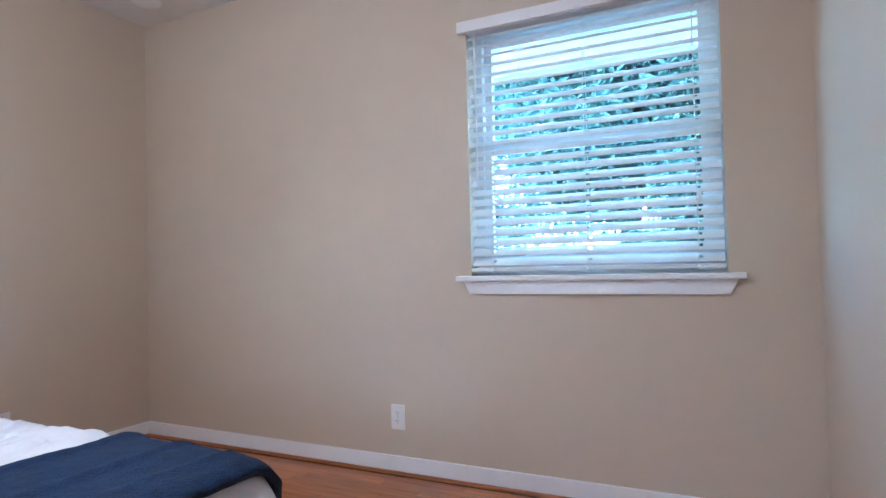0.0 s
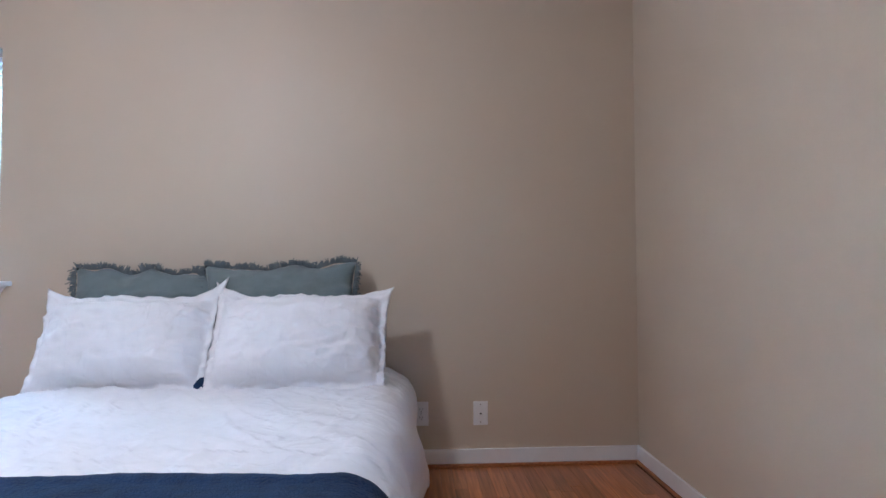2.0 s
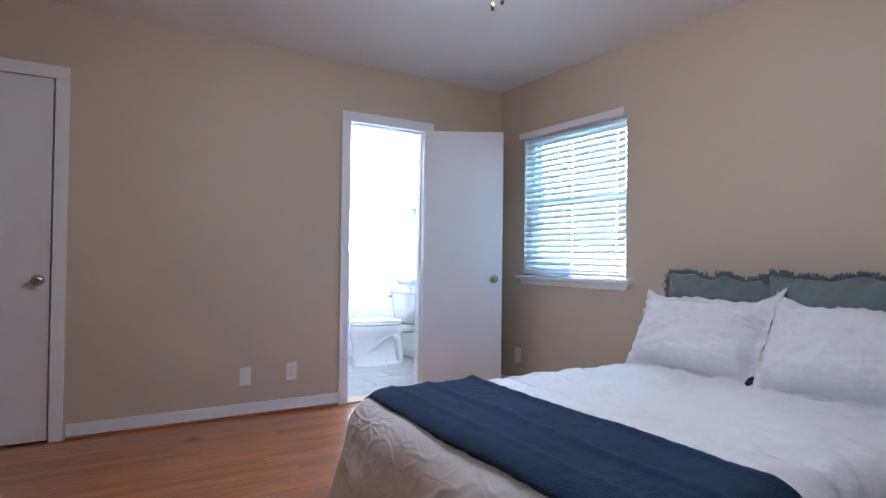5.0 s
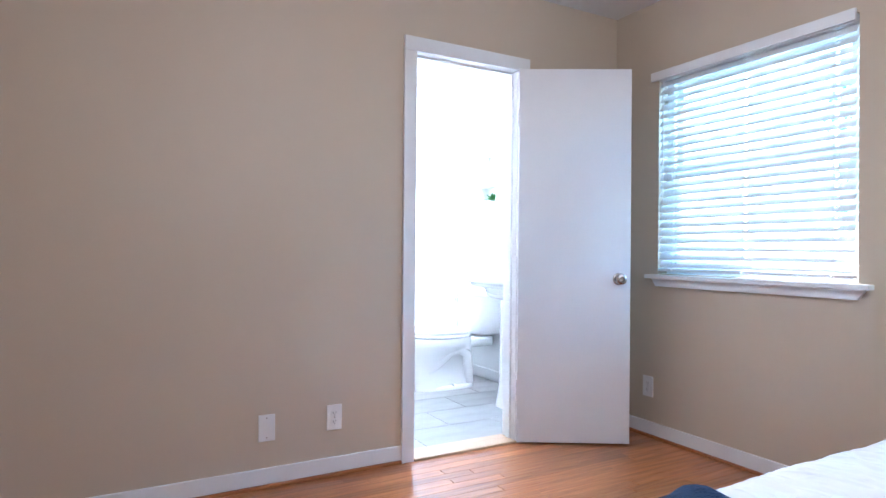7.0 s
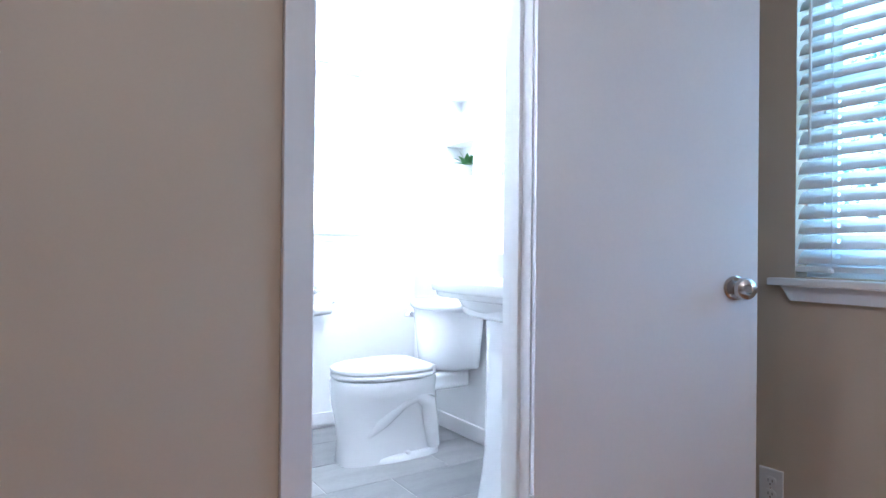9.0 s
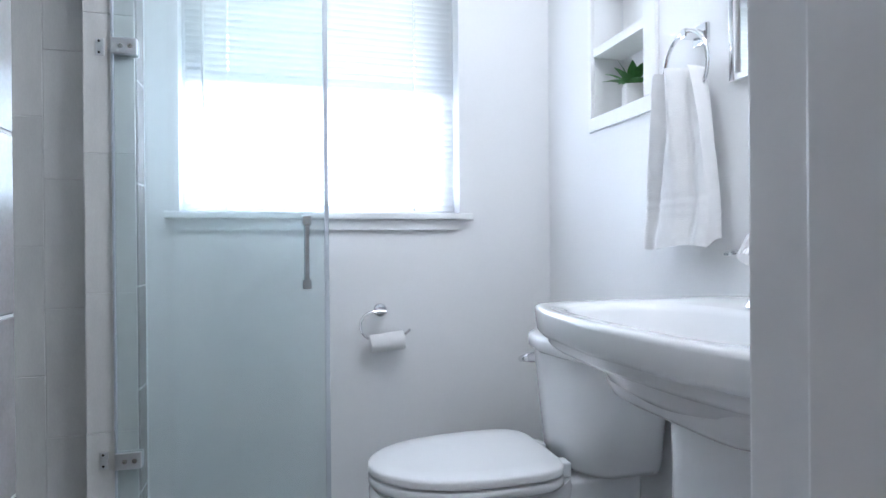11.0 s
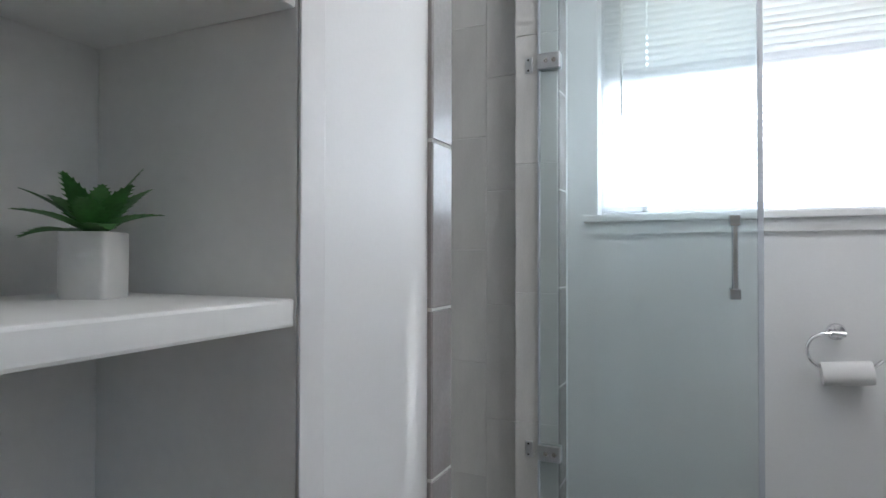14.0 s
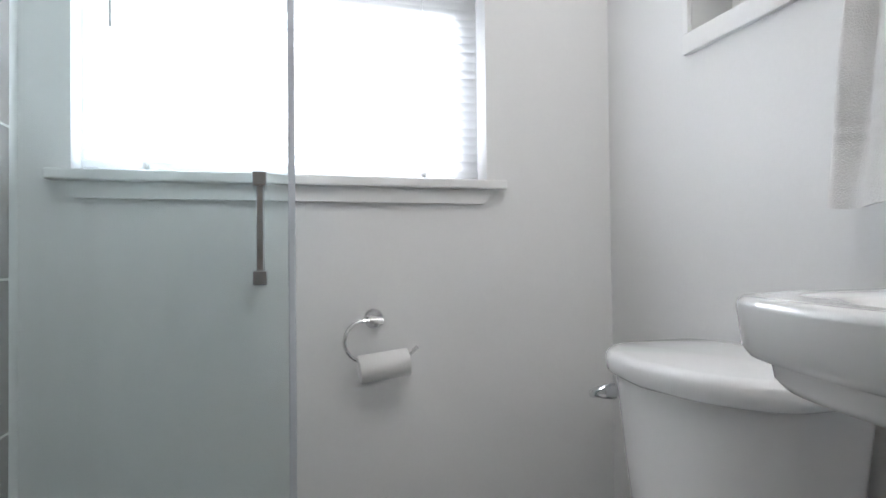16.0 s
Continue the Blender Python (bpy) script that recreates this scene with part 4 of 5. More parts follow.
# shower glass door, swung open
GY = -1.722
shower_door = thing("shower_door", "frameless clear glass shower door standing open", "shower door")
pane = part("glass_panel", box(0.838, 1.414, GY - 0.004, GY + 0.004, 0.09, 1.98, 0.001), SHOWERGLASS, shower_door, "clear tempered glass panel")
pane.visible_shadow = False
part("edge_seal", box(0.824, 0.838, GY - 0.006, GY + 0.006, 0.09, 1.98, 0.002), SEAL, shower_door, "translucent vinyl edge seal")
part("edge_seal", box(1.4145, 1.422, GY - 0.005, GY + 0.005, 0.09, 1.98, 0.002), SEAL, shower_door, "translucent vinyl edge seal")
for z in (1.553, 0.388):
    h = part("hinge", box(1.352, 1.419, GY + 0.0045, GY + 0.017, z - 0.023, z + 0.023, 0.002), STEEL, shower_door, "square brushed steel glass hinge")
    part("hinge_back", box(1.352, 1.419, GY - 0.016, GY - 0.0045, z - 0.023, z + 0.023, 0.002), STEEL, h)
    part("wall_leaf", box(1.441, 1.463, -1.734, -1.730, z - 0.024, z + 0.024, 0.001), STEEL, h)
    for x, dz in ((1.369, 0.0), (1.394, 0.0)):
        part("screw", lathe([(0.007, 0), (0.0065, 0.002), (0.003, 0.002), (0.003, 0.0005)], pose(x, GY + 0.017, z + dz, -90, 0, 0), 14), NICKEL, h, "", True)
    for dz in (-0.016, 0.016):
        part("screw", lathe([(0.004, 0), (0.003, 0.0015)], pose(1.454, -1.7305, z + dz, -90, 0, 0), 10), DARK, h)
handle = part("handle", box(0.884, 0.898, GY + 0.034, GY + 0.048, 0.862, 1.076, 0.002), HANDLE, shower_door, "square chrome pull handle")
part("handle", box(0.884, 0.898, GY - 0.048, GY - 0.034, 0.862, 1.076, 0.002), CHROME, shower_door, "square chrome pull handle")
for z in (0.874, 1.064):
    part("handle_post", box(0.878, 0.905, GY - 0.050, GY + 0.050, z - 0.014, z + 0.014, 0.002), HANDLE, handle)
part("curb", box(WX - 0.001, WX + 0.101, -1.742, -1.021, 0.10, 0.112, 0.003), TRIMTILE, bpy.data.objects["wall_shower_front"])

# ---- toilet ----
TY = -1.335


def seat_ring(z, grow=0.0, n=48):
    """An elongated seat outline, round in front and squarer behind."""
    out = []
    for i in range(n):
        t = 2 * math.pi * i / n
        c, s = math.cos(t), math.sin(t)
        a = 0.285 if c > 0 else 0.19
        p = 2.1 if c > 0 else 4.6
        out.append((0.455 + (a + grow) * math.copysign(abs(c) ** (2 / p), c), TY + (0.182 + grow) * math.copysign(abs(s) ** (2 / p), s), z))
    return out


toilet = thing("toilet", "white porcelain two-piece toilet with closed lid", "toilet", pose(0.022, 0, 0))
body = [oval(0.445, TY, 0.0, 0.265, 0.112, 3.2, 44), oval(0.445, TY, 0.02, 0.265, 0.112, 3.2, 44), oval(0.445, TY, 0.10, 0.258, 0.105, 3.0, 44), oval(0.455, TY, 0.20, 0.262, 0.112, 2.8, 44),
        oval(0.465, TY, 0.27, 0.268, 0.142, 2.5, 44), oval(0.47, TY, 0.33, 0.268, 0.170, 2.3, 44), oval(0.47, TY, 0.375, 0.268, 0.178, 2.3, 44), oval(0.47, TY, 0.390, 0.262, 0.174, 2.3, 44)]
part("bowl", loft(body), PORCELAIN, toilet, "", True, 50)
part("rear_deck", box(0.03, 0.36, TY - 0.105, TY + 0.105, 0.30, 0.392, 0.03, seg=4), PORCELAIN, toilet, "", True, 60)
part("trapway", tube([(0.60, TY + 0.078, 0.13), (0.52, TY + 0.096, 0.20), (0.44, TY + 0.108, 0.275), (0.36, TY + 0.110, 0.30), (0.29, TY + 0.108, 0.26), (0.27, TY + 0.102, 0.16), (0.25, TY + 0.096, 0.04)],
                     [0.022, 0.034, 0.040, 0.042, 0.042, 0.040, 0.034], 16), PORCELAIN, toilet, "", True)
part("floor_foot", loft([oval(0.40, TY, 0.0, 0.215, 0.128, 3.0, 36), oval(0.40, TY, 0.022, 0.212, 0.126, 3.0, 36), oval(0.40, TY, 0.035, 0.19, 0.108, 3.0, 36)]), PORCELAIN, toilet, "", True, 50)
part("seat", loft([seat_ring(0.394, -0.006), seat_ring(0.400), seat_ring(0.414), seat_ring(0.419, -0.005)]), SEATPLASTIC, toilet, "", True, 60)
part("lid", loft([seat_ring(0.424, -0.006), seat_ring(0.426, -0.001), seat_ring(0.440, 0.0), seat_ring(0.4445, -0.003), seat_ring(0.447, -0.010), seat_ring(0.4478, -0.06)]), SEATPLASTIC, toilet, "white plastic lid, closed", True, 60)
for y in (-0.075, 0.075):
    part("seat_hinge", box(0.235, 0.285, TY + y - 0.022, TY + y + 0.022, 0.392, 0.432, 0.008, seg=3), SEATPLASTIC, toilet, "", True, 60)


def tank_ring(z, half, depth, bow):
    """A tank outline with a bowed front and rounded corners."""
    out = []
    for x, y, zz in oval(depth / 2, TY, z, depth / 2, half, 6.0, 56):
        f = (y - TY) / half
        out.append((x - 0.005 - bow * f * f * x / depth, y, zz))
    return out


tank = [tank_ring(0.398, 0.150, 0.235, 0.055), tank_ring(0.415, 0.160, 0.250, 0.060), tank_ring(0.55, 0.181, 0.262, 0.066), tank_ring(0.694, 0.203, 0.272, 0.070)]
tank_part = part("tank", loft(tank), PORCELAIN, toilet, "", True, 60)
part("tank_lid", loft([tank_ring(0.695, 0.212, 0.278, 0.072), tank_ring(0.702, 0.219, 0.286, 0.074), tank_ring(0.725, 0.220, 0.287, 0.074), tank_ring(0.734, 0.214, 0.281, 0.072), tank_ring(0.738, 0.200, 0.268, 0.068)]),
     PORCELAIN, toilet, "", True, 60)
part("flush_lever", tube([(0.230, TY - 0.150, 0.655), (0.250, TY - 0.150, 0.655), (0.256, TY - 0.156, 0.653), (0.259, TY - 0.176, 0.647)], [0.016, 0.014, 0.011, 0.009], 12), CHROME, tank_part, "chrome flush lever", True)
for y in (-0.13, 0.13):
    part("bolt_cap", lathe([(0.014, 0.02), (0.013, 0.036), (0.006, 0.044)], pose(0.40, TY + y * 0.86, 0.0), 16), SEATPLASTIC, toilet, "", True)

# ---- pedestal sink ----
SY = -0.60
sink = thing("pedestal_sink", "white porcelain pedestal sink with stepped rim", "sink")
CX, A, B = 0.293, 0.275, 0.318


def rim(z, g, power=9.0, cx=CX, n=112):
    out = []
    for x, y, zz in oval(cx, SY, z, A + g, B + g, power, n):
        f = (y - SY) / B
        if x > cx:
            x -= 0.056 * f * f * (x - cx) / A
        out.append((max(x, 0.004), y, zz))
    return out


basin = [oval(0.375, SY, 0.743, 0.03, 0.03, 2, 112), oval(0.375, SY, 0.745, 0.07, 0.09, 2.2, 112), oval(0.38, SY, 0.77, 0.100, 0.17, 2.6, 112), oval(0.384, SY, 0.82, 0.122, 0.205, 3.0, 112),
         oval(0.385, SY, 0.862, 0.130, 0.225, 3.4, 112), oval(0.385, SY, 0.872, 0.136, 0.232, 3.6, 112), oval(0.385, SY, 0.8755, 0.142, 0.238, 3.8, 112)]
under = [[(max(x, 0.004), y, z) for x, y, z in oval(cx, SY, z, a, b, 7.0, 112)] for cx, z, a, b in
         ((0.232, 0.800, 0.238, 0.178), (0.230, 0.762, 0.232, 0.172), (0.228, 0.742, 0.224, 0.164), (0.230, 0.728, 0.200, 0.142), (0.245, 0.716, 0.140, 0.118))]
outer = [rim(0.876, -0.011), rim(0.8752, -0.005), rim(0.8725, -0.0015), rim(0.868, 0.0), rim(0.838, -0.003), rim(0.831, -0.007), rim(0.828, -0.020), rim(0.826, -0.023), rim(0.814, -0.025), rim(0.807, -0.031),
         rim(0.803, -0.050)] + under
part("basin", loft(basin + outer), PORCELAIN, sink, "", True, 50)
part("drain", lathe([(0.022, 0), (0.022, 0.004), (0.014, 0.006)], pose(0.375, SY, 0.742), 20), CHROME, sink, "chrome drain", True)
part("pedestal", loft([oval(0.262, SY, z, a, b, 3.2, 44) for z, a, b in ((0.0, 0.155, 0.138), (0.03, 0.150, 0.134), (0.10, 0.138, 0.124), (0.22, 0.128, 0.116), (0.45, 0.124, 0.112), (0.725, 0.128, 0.114))]),
     PORCELAIN, sink, "", True, 60)

FY = -0.565
faucet = thing("faucet", "chrome widespread faucet with two lever handles", "faucet")
for y in (-0.108, 0.108):
    rings = [oval(0.195, FY + y * 0.93, z, r, r, 5.0, 32) for r, z in ((0.031, 0.874), (0.031, 0.879), (0.028, 0.884), (0.021, 0.905), (0.015, 0.935), (0.013, 0.955), (0.015, 0.962), (0.010, 0.966))]
    h = part("handle_base", loft(rings), CHROME, faucet, "", True, 40)
    lever = [[(x + 0.035, FY + y * 0.93 - w, z - t), (x + 0.035, FY + y * 0.93 + w, z - t), (x + 0.035, FY + y * 0.93 + w, z + t), (x + 0.035, FY + y * 0.93 - w, z + t)] for x, w, z, t in
             ((0.153, 0.011, 0.963, 0.006), (0.175, 0.010, 0.970, 0.005), (0.21, 0.0085, 0.971, 0.004), (0.24, 0.0075, 0.968, 0.003), (0.247, 0.005, 0.966, 0.002))]
    part("lever", loft(lever), CHROME, h, "", True, 60)
sp = part("spout_base", lathe([(0.030, 0.874), (0.030, 0.881), (0.023, 0.890), (0.018, 0.93)], pose(0.190, FY, 0), 24), CHROME, faucet, "", True)
part("spout", tube([(0.190, FY, 0.91), (0.192, FY, 0.955), (0.208, FY, 0.995), (0.24, FY, 1.015), (0.28, FY, 1.008), (0.315, FY, 0.98), (0.33, FY, 0.958)], [0.021, 0.020, 0.020, 0.020, 0.020, 0.021, 0.018], 18), CHROME, sp, "", True)

# ---- things on the bathroom walls ----
# unseen light bar, added to go with the fill lamp
light_bar = thing("added_light_bar", "unseen chrome light bar added over the bathroom mirror", "wall lamp")
part("bar", box(0.0005, 0.03, -0.885, -0.36, 2.05, 2.13, 0.006), CHROME, light_bar)
bath_fixture = thing("ceiling_lamp", "white flush ceiling lamp in the bathroom, lit", "ceiling lamp", pose(0.78, -0.80, 0))
part("base", lathe([(0.0, H - 0.028), (0.10, H - 0.026), (0.13, H - 0.014), (0.13, H - 0.0005)]), PLASTIC, bath_fixture, "", True)
niche = thing("wall_niche", "white painted recessed wall niche with one shelf", "niche", kind="structure")
y0, y1, z0, z1 = NICHE
part("back_panel", box(-0.115, -0.105, y0, y1, z0, z1), SHELFPAINT, niche)
part("shelf", box(-0.105, 0.004, y0, y1, 1.578, 1.606, 0.002), SHELFPAINT, niche)
part("bottom_trim", box(0.0005, 0.013, y0 - 0.018, y1 + 0.056, z0 - 0.044, z0, 0.003), BATHTRIM, niche)
part("top_trim", box(0.0005, 0.013, y0 - 0.018, y1 + 0.056, z1, z1 + 0.044, 0.003), BATHTRIM, niche)
part("side_trim", box(0.0005, 0.012, y0 - 0.018, y0, z0, z1, 0.003), BATHTRIM, niche)
part("side_trim", box(0.0005, 0.012, y1, y1 + 0.056, z0, z1, 0.003), BATHTRIM, niche)
plant("succulent", "small green succulent in a white pot, in the niche", pose(-0.052, -1.43, 1.385, 0, 0, 70), 0.95, False, 16, 9)

ring = thing("towel_ring", "chrome towel ring on a square wall mount", "towel ring")
RY, RZ = -1.058, 1.475
part("mount", box(0.0005, 0.012, RY - 0.024, RY + 0.024, RZ - 0.024, RZ + 0.024, 0.003), CHROME, ring)
part("arm", box(0.012, 0.058, RY - 0.010, RY + 0.010, RZ - 0.012, RZ + 0.010, 0.003), CHROME, ring)
part("ring", tube([(0.052, RY + 0.075 * math.sin(t * math.pi / 20), RZ - 0.082 + 0.085 * math.cos(t * math.pi / 20)) for t in range(41)], 0.0048, 10), CHROME, ring, "", True)


def towel_mesh():
    """A hand towel pulled through the ring: two layers, gathered above and spread below."""
    bm = bmesh.new()
    n, mrows = 72, 60
    rings = []
    for j in range(mrows + 1):
        f = j / mrows
        z = 1.386 - f * 0.392
        half = 0.044 + 0.068 * min(1, f * 1.2) ** 0.65
        ring_pts = []
        for i in range(n):
            t = 2 * math.pi * i / n
            c, s = math.cos(t), math.sin(t)
            fold = (0.013 + 0.020 * (1 - f)) * (math.sin(6.2 * c + 0.9 * f + 0.7) + 0.35 * math.sin(13 * c - 1.5 * f)) * (1 if s > 0 else 0.5) + 0.006 * noise.noise(Vector((c * 2, f * 5, s)))
            x = 0.060 + (0.028 + 0.006 * f) * math.copysign(abs(s) ** 0.6, s) + fold * (0.7 if s > 0 else 0.4)
            y = -1.060 + 0.005 * (1 - f) + half * math.copysign(abs(c) ** 0.8, c)
            band = (-0.0022 if (0.74 < f < 0.77 or 0.80 < f < 0.83) else 0.010 * max(0.0, f - 0.88) / 0.12) if s > 0 else 0
            ring_pts.append((max(0.006, x + band), y, z + (0.006 * math.sin(3 * c) - (0.018 if s > 0 else 0) if j == mrows else 0)))
        rings.append(ring_pts)
    return loft(rings, bm)


solid("hand_towel", towel_mesh(), TERRY, "white terry hand towel hanging from the ring", "towel", "", True, 60)

mirror = thing("mirror", "rectangular wall mirror in a narrow chrome frame", "mirror")
MY0, MY1, MZ0, MZ1 = -0.957, -0.355, 1.335, 1.98
part("mirror_glass", box(0.0005, 0.010, MY0 + 0.016, MY1 - 0.016, MZ0 + 0.016, MZ1 - 0.016), MIRROR, mirror, "silvered mirror glass")
for nm, a, b, c, d in (("frame_side", MY0, MY0 + 0.016, MZ0, MZ1), ("frame_side", MY1 - 0.016, MY1, MZ0, MZ1), ("frame_rail", MY0 + 0.016, MY1 - 0.016, MZ0, MZ0 + 0.016), ("frame_rail", MY0 + 0.016, MY1 - 0.016, MZ1 - 0.016, MZ1)):
    part(nm, box(0.0005, 0.020, a, b, c, d, 0.003), CHROME, mirror)

holder = thing("toilet_roll_holder", "chrome hook-shaped toilet paper holder", "toilet roll holder")
PX, PZ, PY = 0.640, 0.767, SOUTH
part("rosette", lathe([(0.0235, 0), (0.0235, 0.006), (0.020, 0.010), (0.010, 0.011), (0.009, 0.05)], pose(PX, PY + 0.0005, PZ, -90, 0, 0), 28), CHROME, holder, "", True)
part("cross_bar", tube([(PX - 0.014, PY + 0.052, PZ - 0.001), (PX + 0.018, PY + 0.052, PZ + 0.001)], 0.0085, 12), CHROME, holder, "", True)
hook = [(PX + 0.016, PY + 0.052, PZ)] + [(PX + 0.030 + 0.045 * math.sin(math.radians(15 * k)), PY + 0.055, PZ - 0.046 + 0.046 * math.cos(math.radians(15 * k))) for k in range(13)]
hook += [(PX + 0.0, PY + 0.058, PZ - 0.088), (PX - 0.075, PY + 0.062, PZ - 0.078), (PX - 0.092, PY + 0.064, PZ - 0.062)]
part("hook", tube(hook, 0.0048, 10), CHROME, holder, "", True)
roll = thing("toilet_roll", "nearly used-up white toilet paper roll", "toilet paper", pose(PX - 0.014, PY + 0.060, PZ - 0.102, 0, 6, 0))
part("paper", lathe([(0.014, -0.057), (0.030, -0.057), (0.031, -0.055), (0.031, 0.055), (0.030, 0.057), (0.014, 0.057)], pose(0, 0, 0, 0, 90, 0), 32), PAPER, roll, "", True)
part("core", lathe([(0.0138, -0.051), (0.0138, 0.051)], pose(0, 0, 0, 0, 90, 0), 24), CARD, roll, "", True)

detector = thing("smoke_detector", "round white smoke detector on the bedroom ceiling", "smoke detector", pose(0.36, 4.17, H))
part("housing", lathe([(0.075, -0.0005), (0.078, -0.012), (0.070, -0.032), (0.050, -0.040), (0.0, -0.041)], None, 36), PLASTIC, detector, "", True)
for x, y in ((0.045, -0.035), (0.03, -0.055)):
    part("vent_hole", lathe([(0.006, 0), (0.006, -0.003)], pose(x, y, -0.0345), 10), DARK, detector)

# ---- outside ----
structure("ground", box(-120, 120, -120, 120, -0.60, -0.35), GROUND, "dry grassy yard round the house", "ground")
structure("footing", box(-0.15, FAR_EAST + 0.12, SOUTH - 0.15, NORTH + 0.15, -0.36, -0.101), STUCCO, "pale stucco footing under the house", "footing")
roof = structure("roof", box(-0.55, 6.0, SOUTH - 1.55, NORTH + 1.40, H + 0.125, H + 0.22), ROOFING, "flat felted roof with wide overhang", "roof")
part("fascia", box(-0.57, 6.02, SOUTH - 1.57, SOUTH - 1.545, 2.22, H + 0.23), SOFFIT, roof)
part("fascia", box(-0.57, 6.02, NORTH + 1.40, NORTH + 1.425, 2.22, H + 0.23), SOFFIT, roof)
part("fascia", box(-0.57, -0.545, SOUTH - 1.54, NORTH + 1.40, 2.22, H + 0.23), SOFFIT, roof)
part("soffit", box(-0.54, 5.9, SOUTH - 1.54, SOUTH - 0.16, 2.25, 2.30), SOFFIT, roof, "white painted soffit boards")
part("soffit", box(-0.54, 5.9, NORTH + 0.16, NORTH + 1.39, 2.25, 2.30), SOFFIT, roof, "white painted soffit boards")
part("soffit", box(-0.54, -0.16, SOUTH - 0.155, NORTH + 0.155, 2.25, 2.30), SOFFIT, roof, "white painted soffit boards")


def tree(name, label, x, y, height, spread, seed, leaves=2600, low=0.22, leaf=1.0):
    rnd = random.Random(seed)
    t = thing(name, label, "tree", pose(x, y, -0.36))
    bm = tube([(0, 0, 0), (0.05, 0.02, height * 0.25), (0.12, -0.05, height * 0.5), (0.05, 0.0, height * 0.8)], [0.20, 0.16, 0.12, 0.04], 10)
    tips = []
    for k in range(11):
        a, z = rnd.uniform(0, 6.28), height * rnd.uniform(low, 0.75)
        d = spread * rnd.uniform(0.55, 1.0) * (1.1 - 0.6 * z / height)
        e = (d * math.cos(a), d * math.sin(a), z + rnd.uniform(0.1, 0.28) * height)
        mid = (e[0] * 0.45, e[1] * 0.45, z + (e[2] - z) * 0.65)
        tube([(0.08, 0, z), mid, e], [0.07, 0.045, 0.012], 7, bm)
        tips += [e, mid, tuple((Vector(e) + Vector(mid)) / 2)]
    part("trunk", bm, BARK, t, "", True, 60)
    verts, faces = [], []
    for k in range(leaves):
        c = Vector(rnd.choice(tips))
        p = c + Vector((rnd.gauss(0, 1), rnd.gauss(0, 1), rnd.gauss(0, 0.8))) * spread * 0.17
        q = Euler((rnd.uniform(-1, 1), rnd.uniform(-1, 1), rnd.uniform(0, 6.28))).to_matrix()
        s = rnd.uniform(0.035, 0.085) * leaf
        b = len(verts)
        verts += [tuple(p + q @ Vector(v) * s) for v in ((-1.2, 0, 0), (0, -0.55, 0.1), (1.3, 0, -0.1), (0, 0.55, 0.1))]
        faces.append((b, b + 1, b + 2, b + 3))
    me = bpy.data.meshes.new("crown")
    me.from_pydata(verts, [], faces)
    me.materials.append(FOLIAGE)
    crown = new("crown", me)
    crown.parent = t
    tagged(crown, "green leaves in loose clumps")
    return t


tree("tree", "leafy shade tree outside the bedroom window", 5.0, 11.5, 7.0, 3.0, 1, 60000, 0.36, 1.15)
tree("tree", "leafy tree with low limbs in the yard", 1.8, 11.0, 6.0, 2.6, 12, 60000, 0.22, 1.15)
tree("tree", "leafy tree behind the yard", -1.9, 13.5, 6.5, 3.2, 2, 20000)
tree("tree", "leafy tree with a wide crown across the yard", -5.5, 18.0, 7.5, 3.8, 3, 16000)
tree("shrub_tree", "low bushy tree below the shade trees", 3.3, 9.6, 2.5, 1.3, 7, 24000, 0.1, 0.9)
tree("tree", "leafy tree beside the house", -12.0, -3.5, 6.0, 2.6, 5, 3000)


def neighbour_house(x0, x1, y, eave):
    """A low pale house across the yard: walls, garage door, pitched roof."""
    h = thing("house", "low white stucco house across the yard", "house", pose(x0, y, -0.36))
    w, d = x1 - x0, 7.0
    part("wall", box(0, w, 0, d, 0, eave), WHITEWALL, h)
    door = part("garage_door", box(2.0, 4.6, -0.04, -0.002, 0.05, 2.2, 0.01), SOFFIT, h, "white panelled garage door")
    for k in range(4):
        part("panel", box(2.08, 4.52, -0.055, -0.041, 0.12 + 0.52 * k, 0.56 + 0.52 * k, 0.006), SOFFIT, door)
    rings = [[(x, -0.6, eave), (x, d / 2, eave + 1.2), (x, d + 0.6, eave), (x, d + 0.6, eave - 0.12), (x, -0.6, eave - 0.12)] for x in (-0.5, w + 0.5)]
    part("roof", loft(rings), ROOFLIGHT, h, "pale grey shingled roof")
    return h


neighbour_house(1.1, 11.0, 22.0, 3.0)

# ---- tiles and floor strips ----


def tile_mesh(sx, sy, sz, mat, name="tile", bevel=0.0015):
    return mesh_of(box(-sx / 2, sx / 2, -sy / 2, sy / 2, -sz / 2, sz / 2, bevel, seg=1), name, mat)


def lay(me, parent, at, name="tile"):
    o = new(name, me)
    o.parent = parent
    o.location = at
    return o


side_wall = bpy.data.objects["wall_bath_south"]
th, tw, g = 0.386, 0.192, 0.0018
part("grout", box(1.476, 2.25, SOUTH + 0.0003, SOUTH + 0.0085, 0.0, H - 0.002), GROUT, side_wall)
me = tile_mesh(tw - g, 0.010, th - g, WALLTILE)
for c in range(-1, 4):
    xc = 1.646 + tw * (c + 0.5)
    if xc - tw / 2 < 1.4:
        continue
    base = 1.194 if c % 2 else 1.380
    for r in range(-4, 4):
        zc = base + th * (r + 0.5)
        if 0.05 < zc < 2.5:
            lay(me, side_wall, (xc, SOUTH + 0.0055, zc))
back = bpy.data.objects["wall_shower_back"]
me = tile_mesh(0.010, tw - g, th - g, WALLTILE)
for c in range(5):
    for r in range(6):
        lay(me, back, (2.2445, SOUTH + 0.012 + tw * (c + 0.5), 0.10 + th * (r + 0.5) - (th / 2 if c % 2 else 0.0)))
front = bpy.data.objects["wall_shower_front"]
jh = 0.394
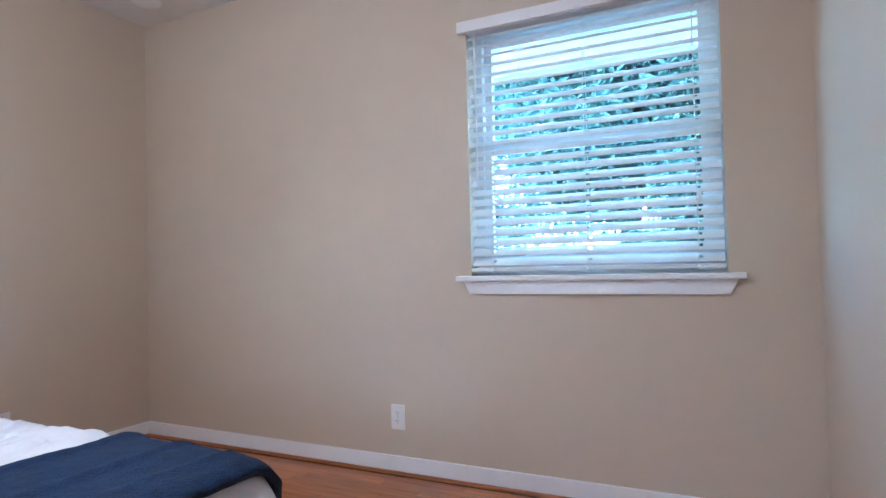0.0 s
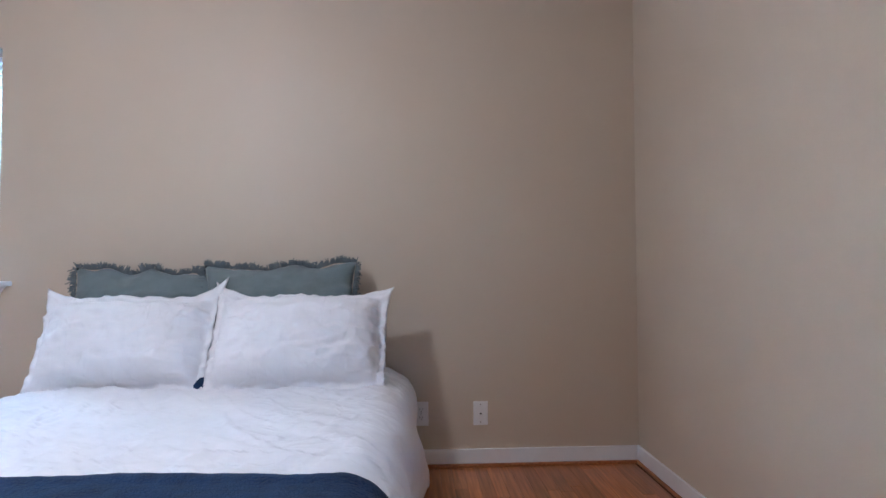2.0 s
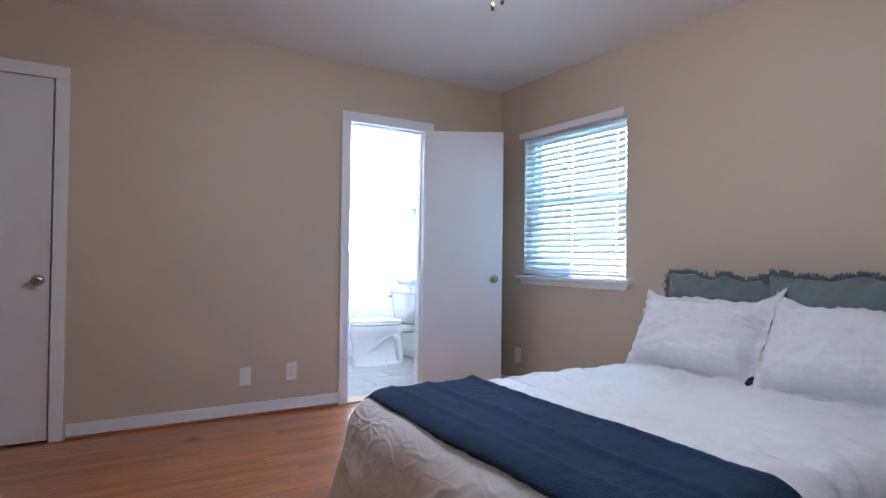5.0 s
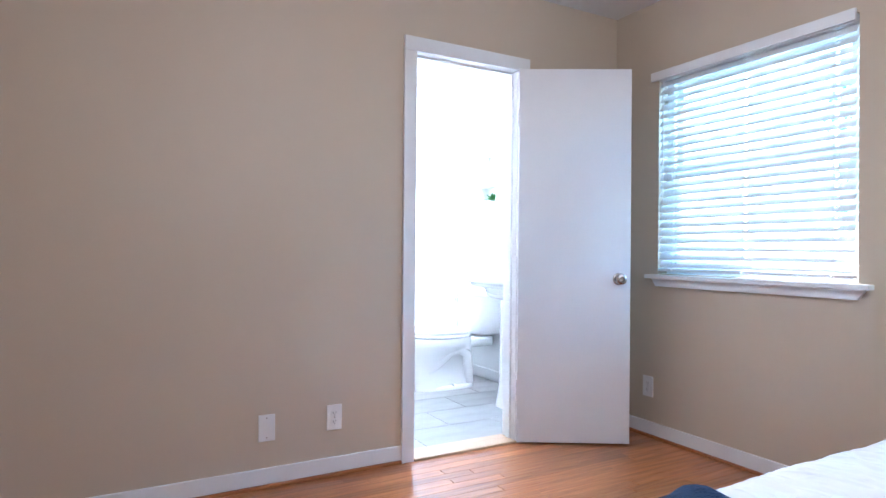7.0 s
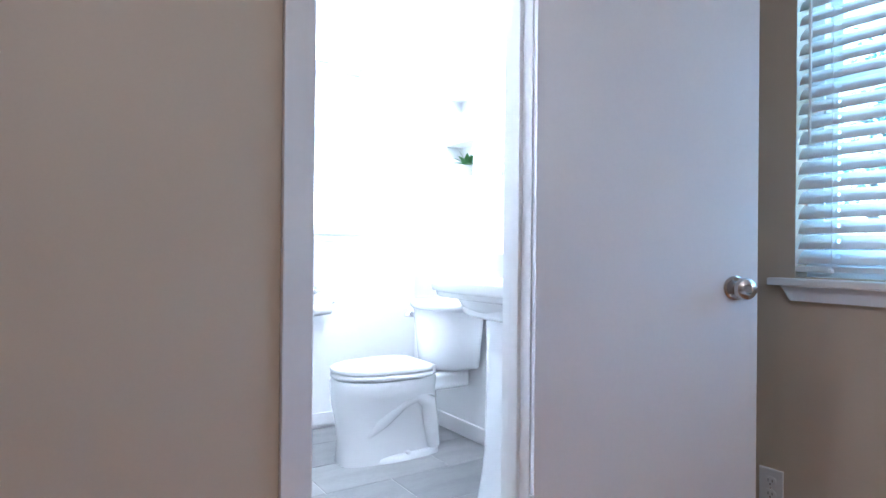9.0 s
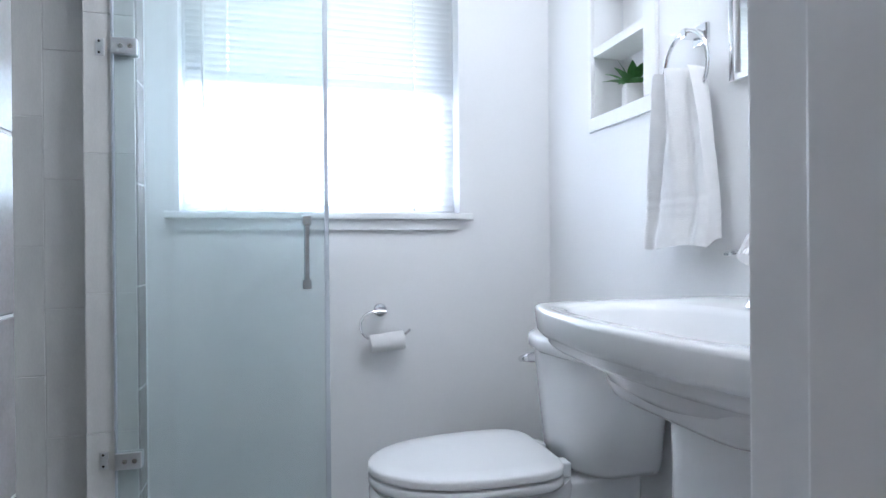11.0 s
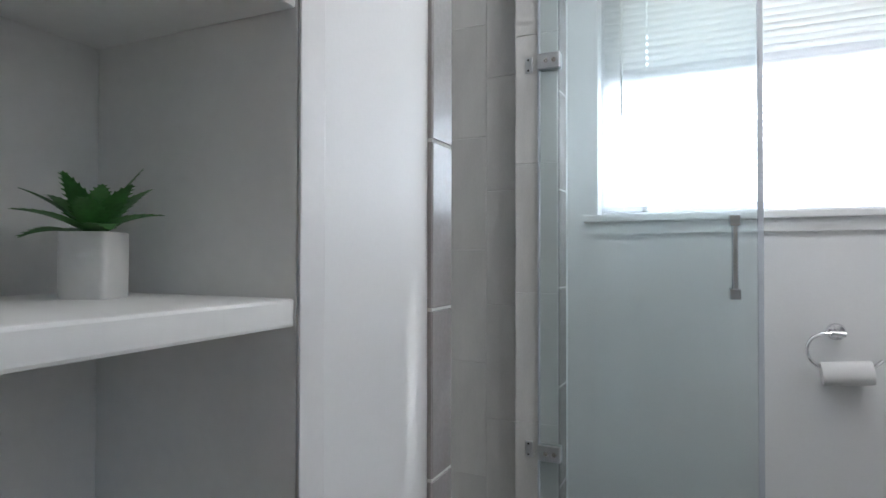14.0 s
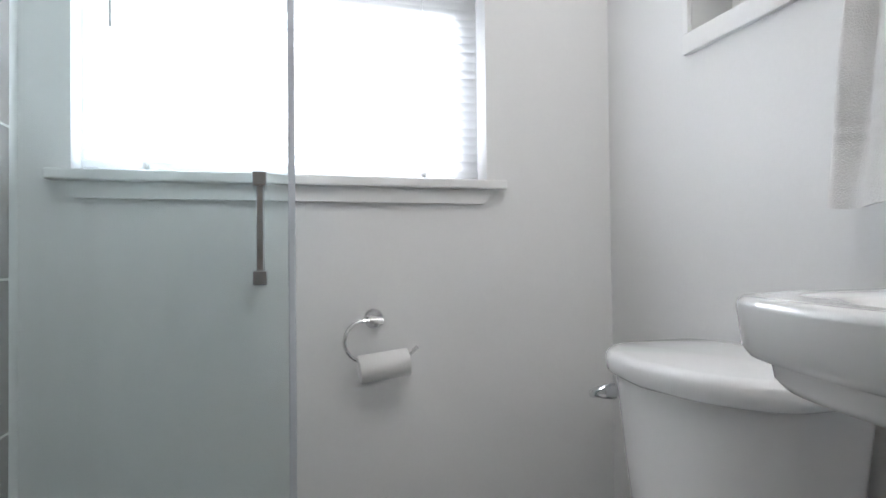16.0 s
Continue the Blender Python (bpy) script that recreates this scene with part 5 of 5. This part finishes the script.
part("pier", box(1.370, WX - 0.0005, SOUTH + 0.0005, -1.7435, 0.0, H - 0.002), BATHPAINT, front)
pier_tile = tile_mesh(0.131, 0.008, jh - g * 0.7, WALLTILE, bevel=0.0008)
me = tile_mesh(0.099, 0.008, jh - g, WALLTILE)
for r in range(5):
    zc = 0.466 + jh * (r - 0.5)
    lay(pier_tile, front, (1.4305, -1.739, zc))
    lay(me, front, (WX + 0.05, -0.9995, zc))
sh = 0.2965
for x, y in ((WX, -0.959), (1.3705, -1.785)):
    part("grout", box(x - 0.0092, x - 0.0006, y - 0.0415, y + 0.0415, 0.10, 2.28), GROUT, front)
me = tile_mesh(0.012, 0.085, sh - 0.0025, TRIMTILE, "trim_tile", 0.003)
for r in range(-3, 5):
    zc = 0.876 + sh * (r + 0.5)
    if 0.1 < zc < 2.3:
        lay(me, front, (WX - 0.005, -0.959, zc), "trim_tile")
        lay(me, front, (1.3655, -1.785, zc), "trim_tile")
cut_tiles = {}
for r in range(6):
    for c in range(-1, 3):
        x = 0.30 + 0.603 * c + (0.30 if r % 2 else 0.0)
        a, b = max(x - 0.3, -0.05), min(x + 0.3, 1.45)
        if b - a > 0.07:
            key = round(b - a, 3)
            if key not in cut_tiles:
                cut_tiles[key] = tile_mesh(key, 0.300, 0.010, FLOORTILE, "floor_tile")
            lay(cut_tiles[key], floor_bath, ((a + b) / 2, -0.29 - 0.303 * r, -0.005), "floor_tile")

rnd = random.Random(6)
cut_strips = {}
lens = (0.6, 0.8, 1.05, 1.3)
y = 0.0285
while y < NORTH:
    x = -rnd.uniform(0.0, 0.9)
    while x < FAR_EAST:
        k = rnd.randrange(4)
        x0, x1 = x, x + lens[k]
        hidden = x1 < 0.02 or (x0 > 3.38 and y > JOG) or x0 > FAR_EAST - 0.05
        under = x0 > 0.15 and x1 < 2.05 and 1.85 < y < 3.1
        if not hidden and not under:
            a, b = max(x0, -0.04), min(x1, EAST + 0.04 if y > JOG else FAR_EAST + 0.04)
            key = round(b - a, 2)
            if key not in cut_strips:
                cut_strips[key] = mesh_of(box(-key / 2, key / 2, -0.0282, 0.0282, -0.010, 0.0, 0.0008, seg=1), "floor_strip", OAK)
            lay(cut_strips[key], floor_bed, ((a + b) / 2, y, 0.0), "floor_strip")
        x = x1 + 0.0012
    y += 0.0572
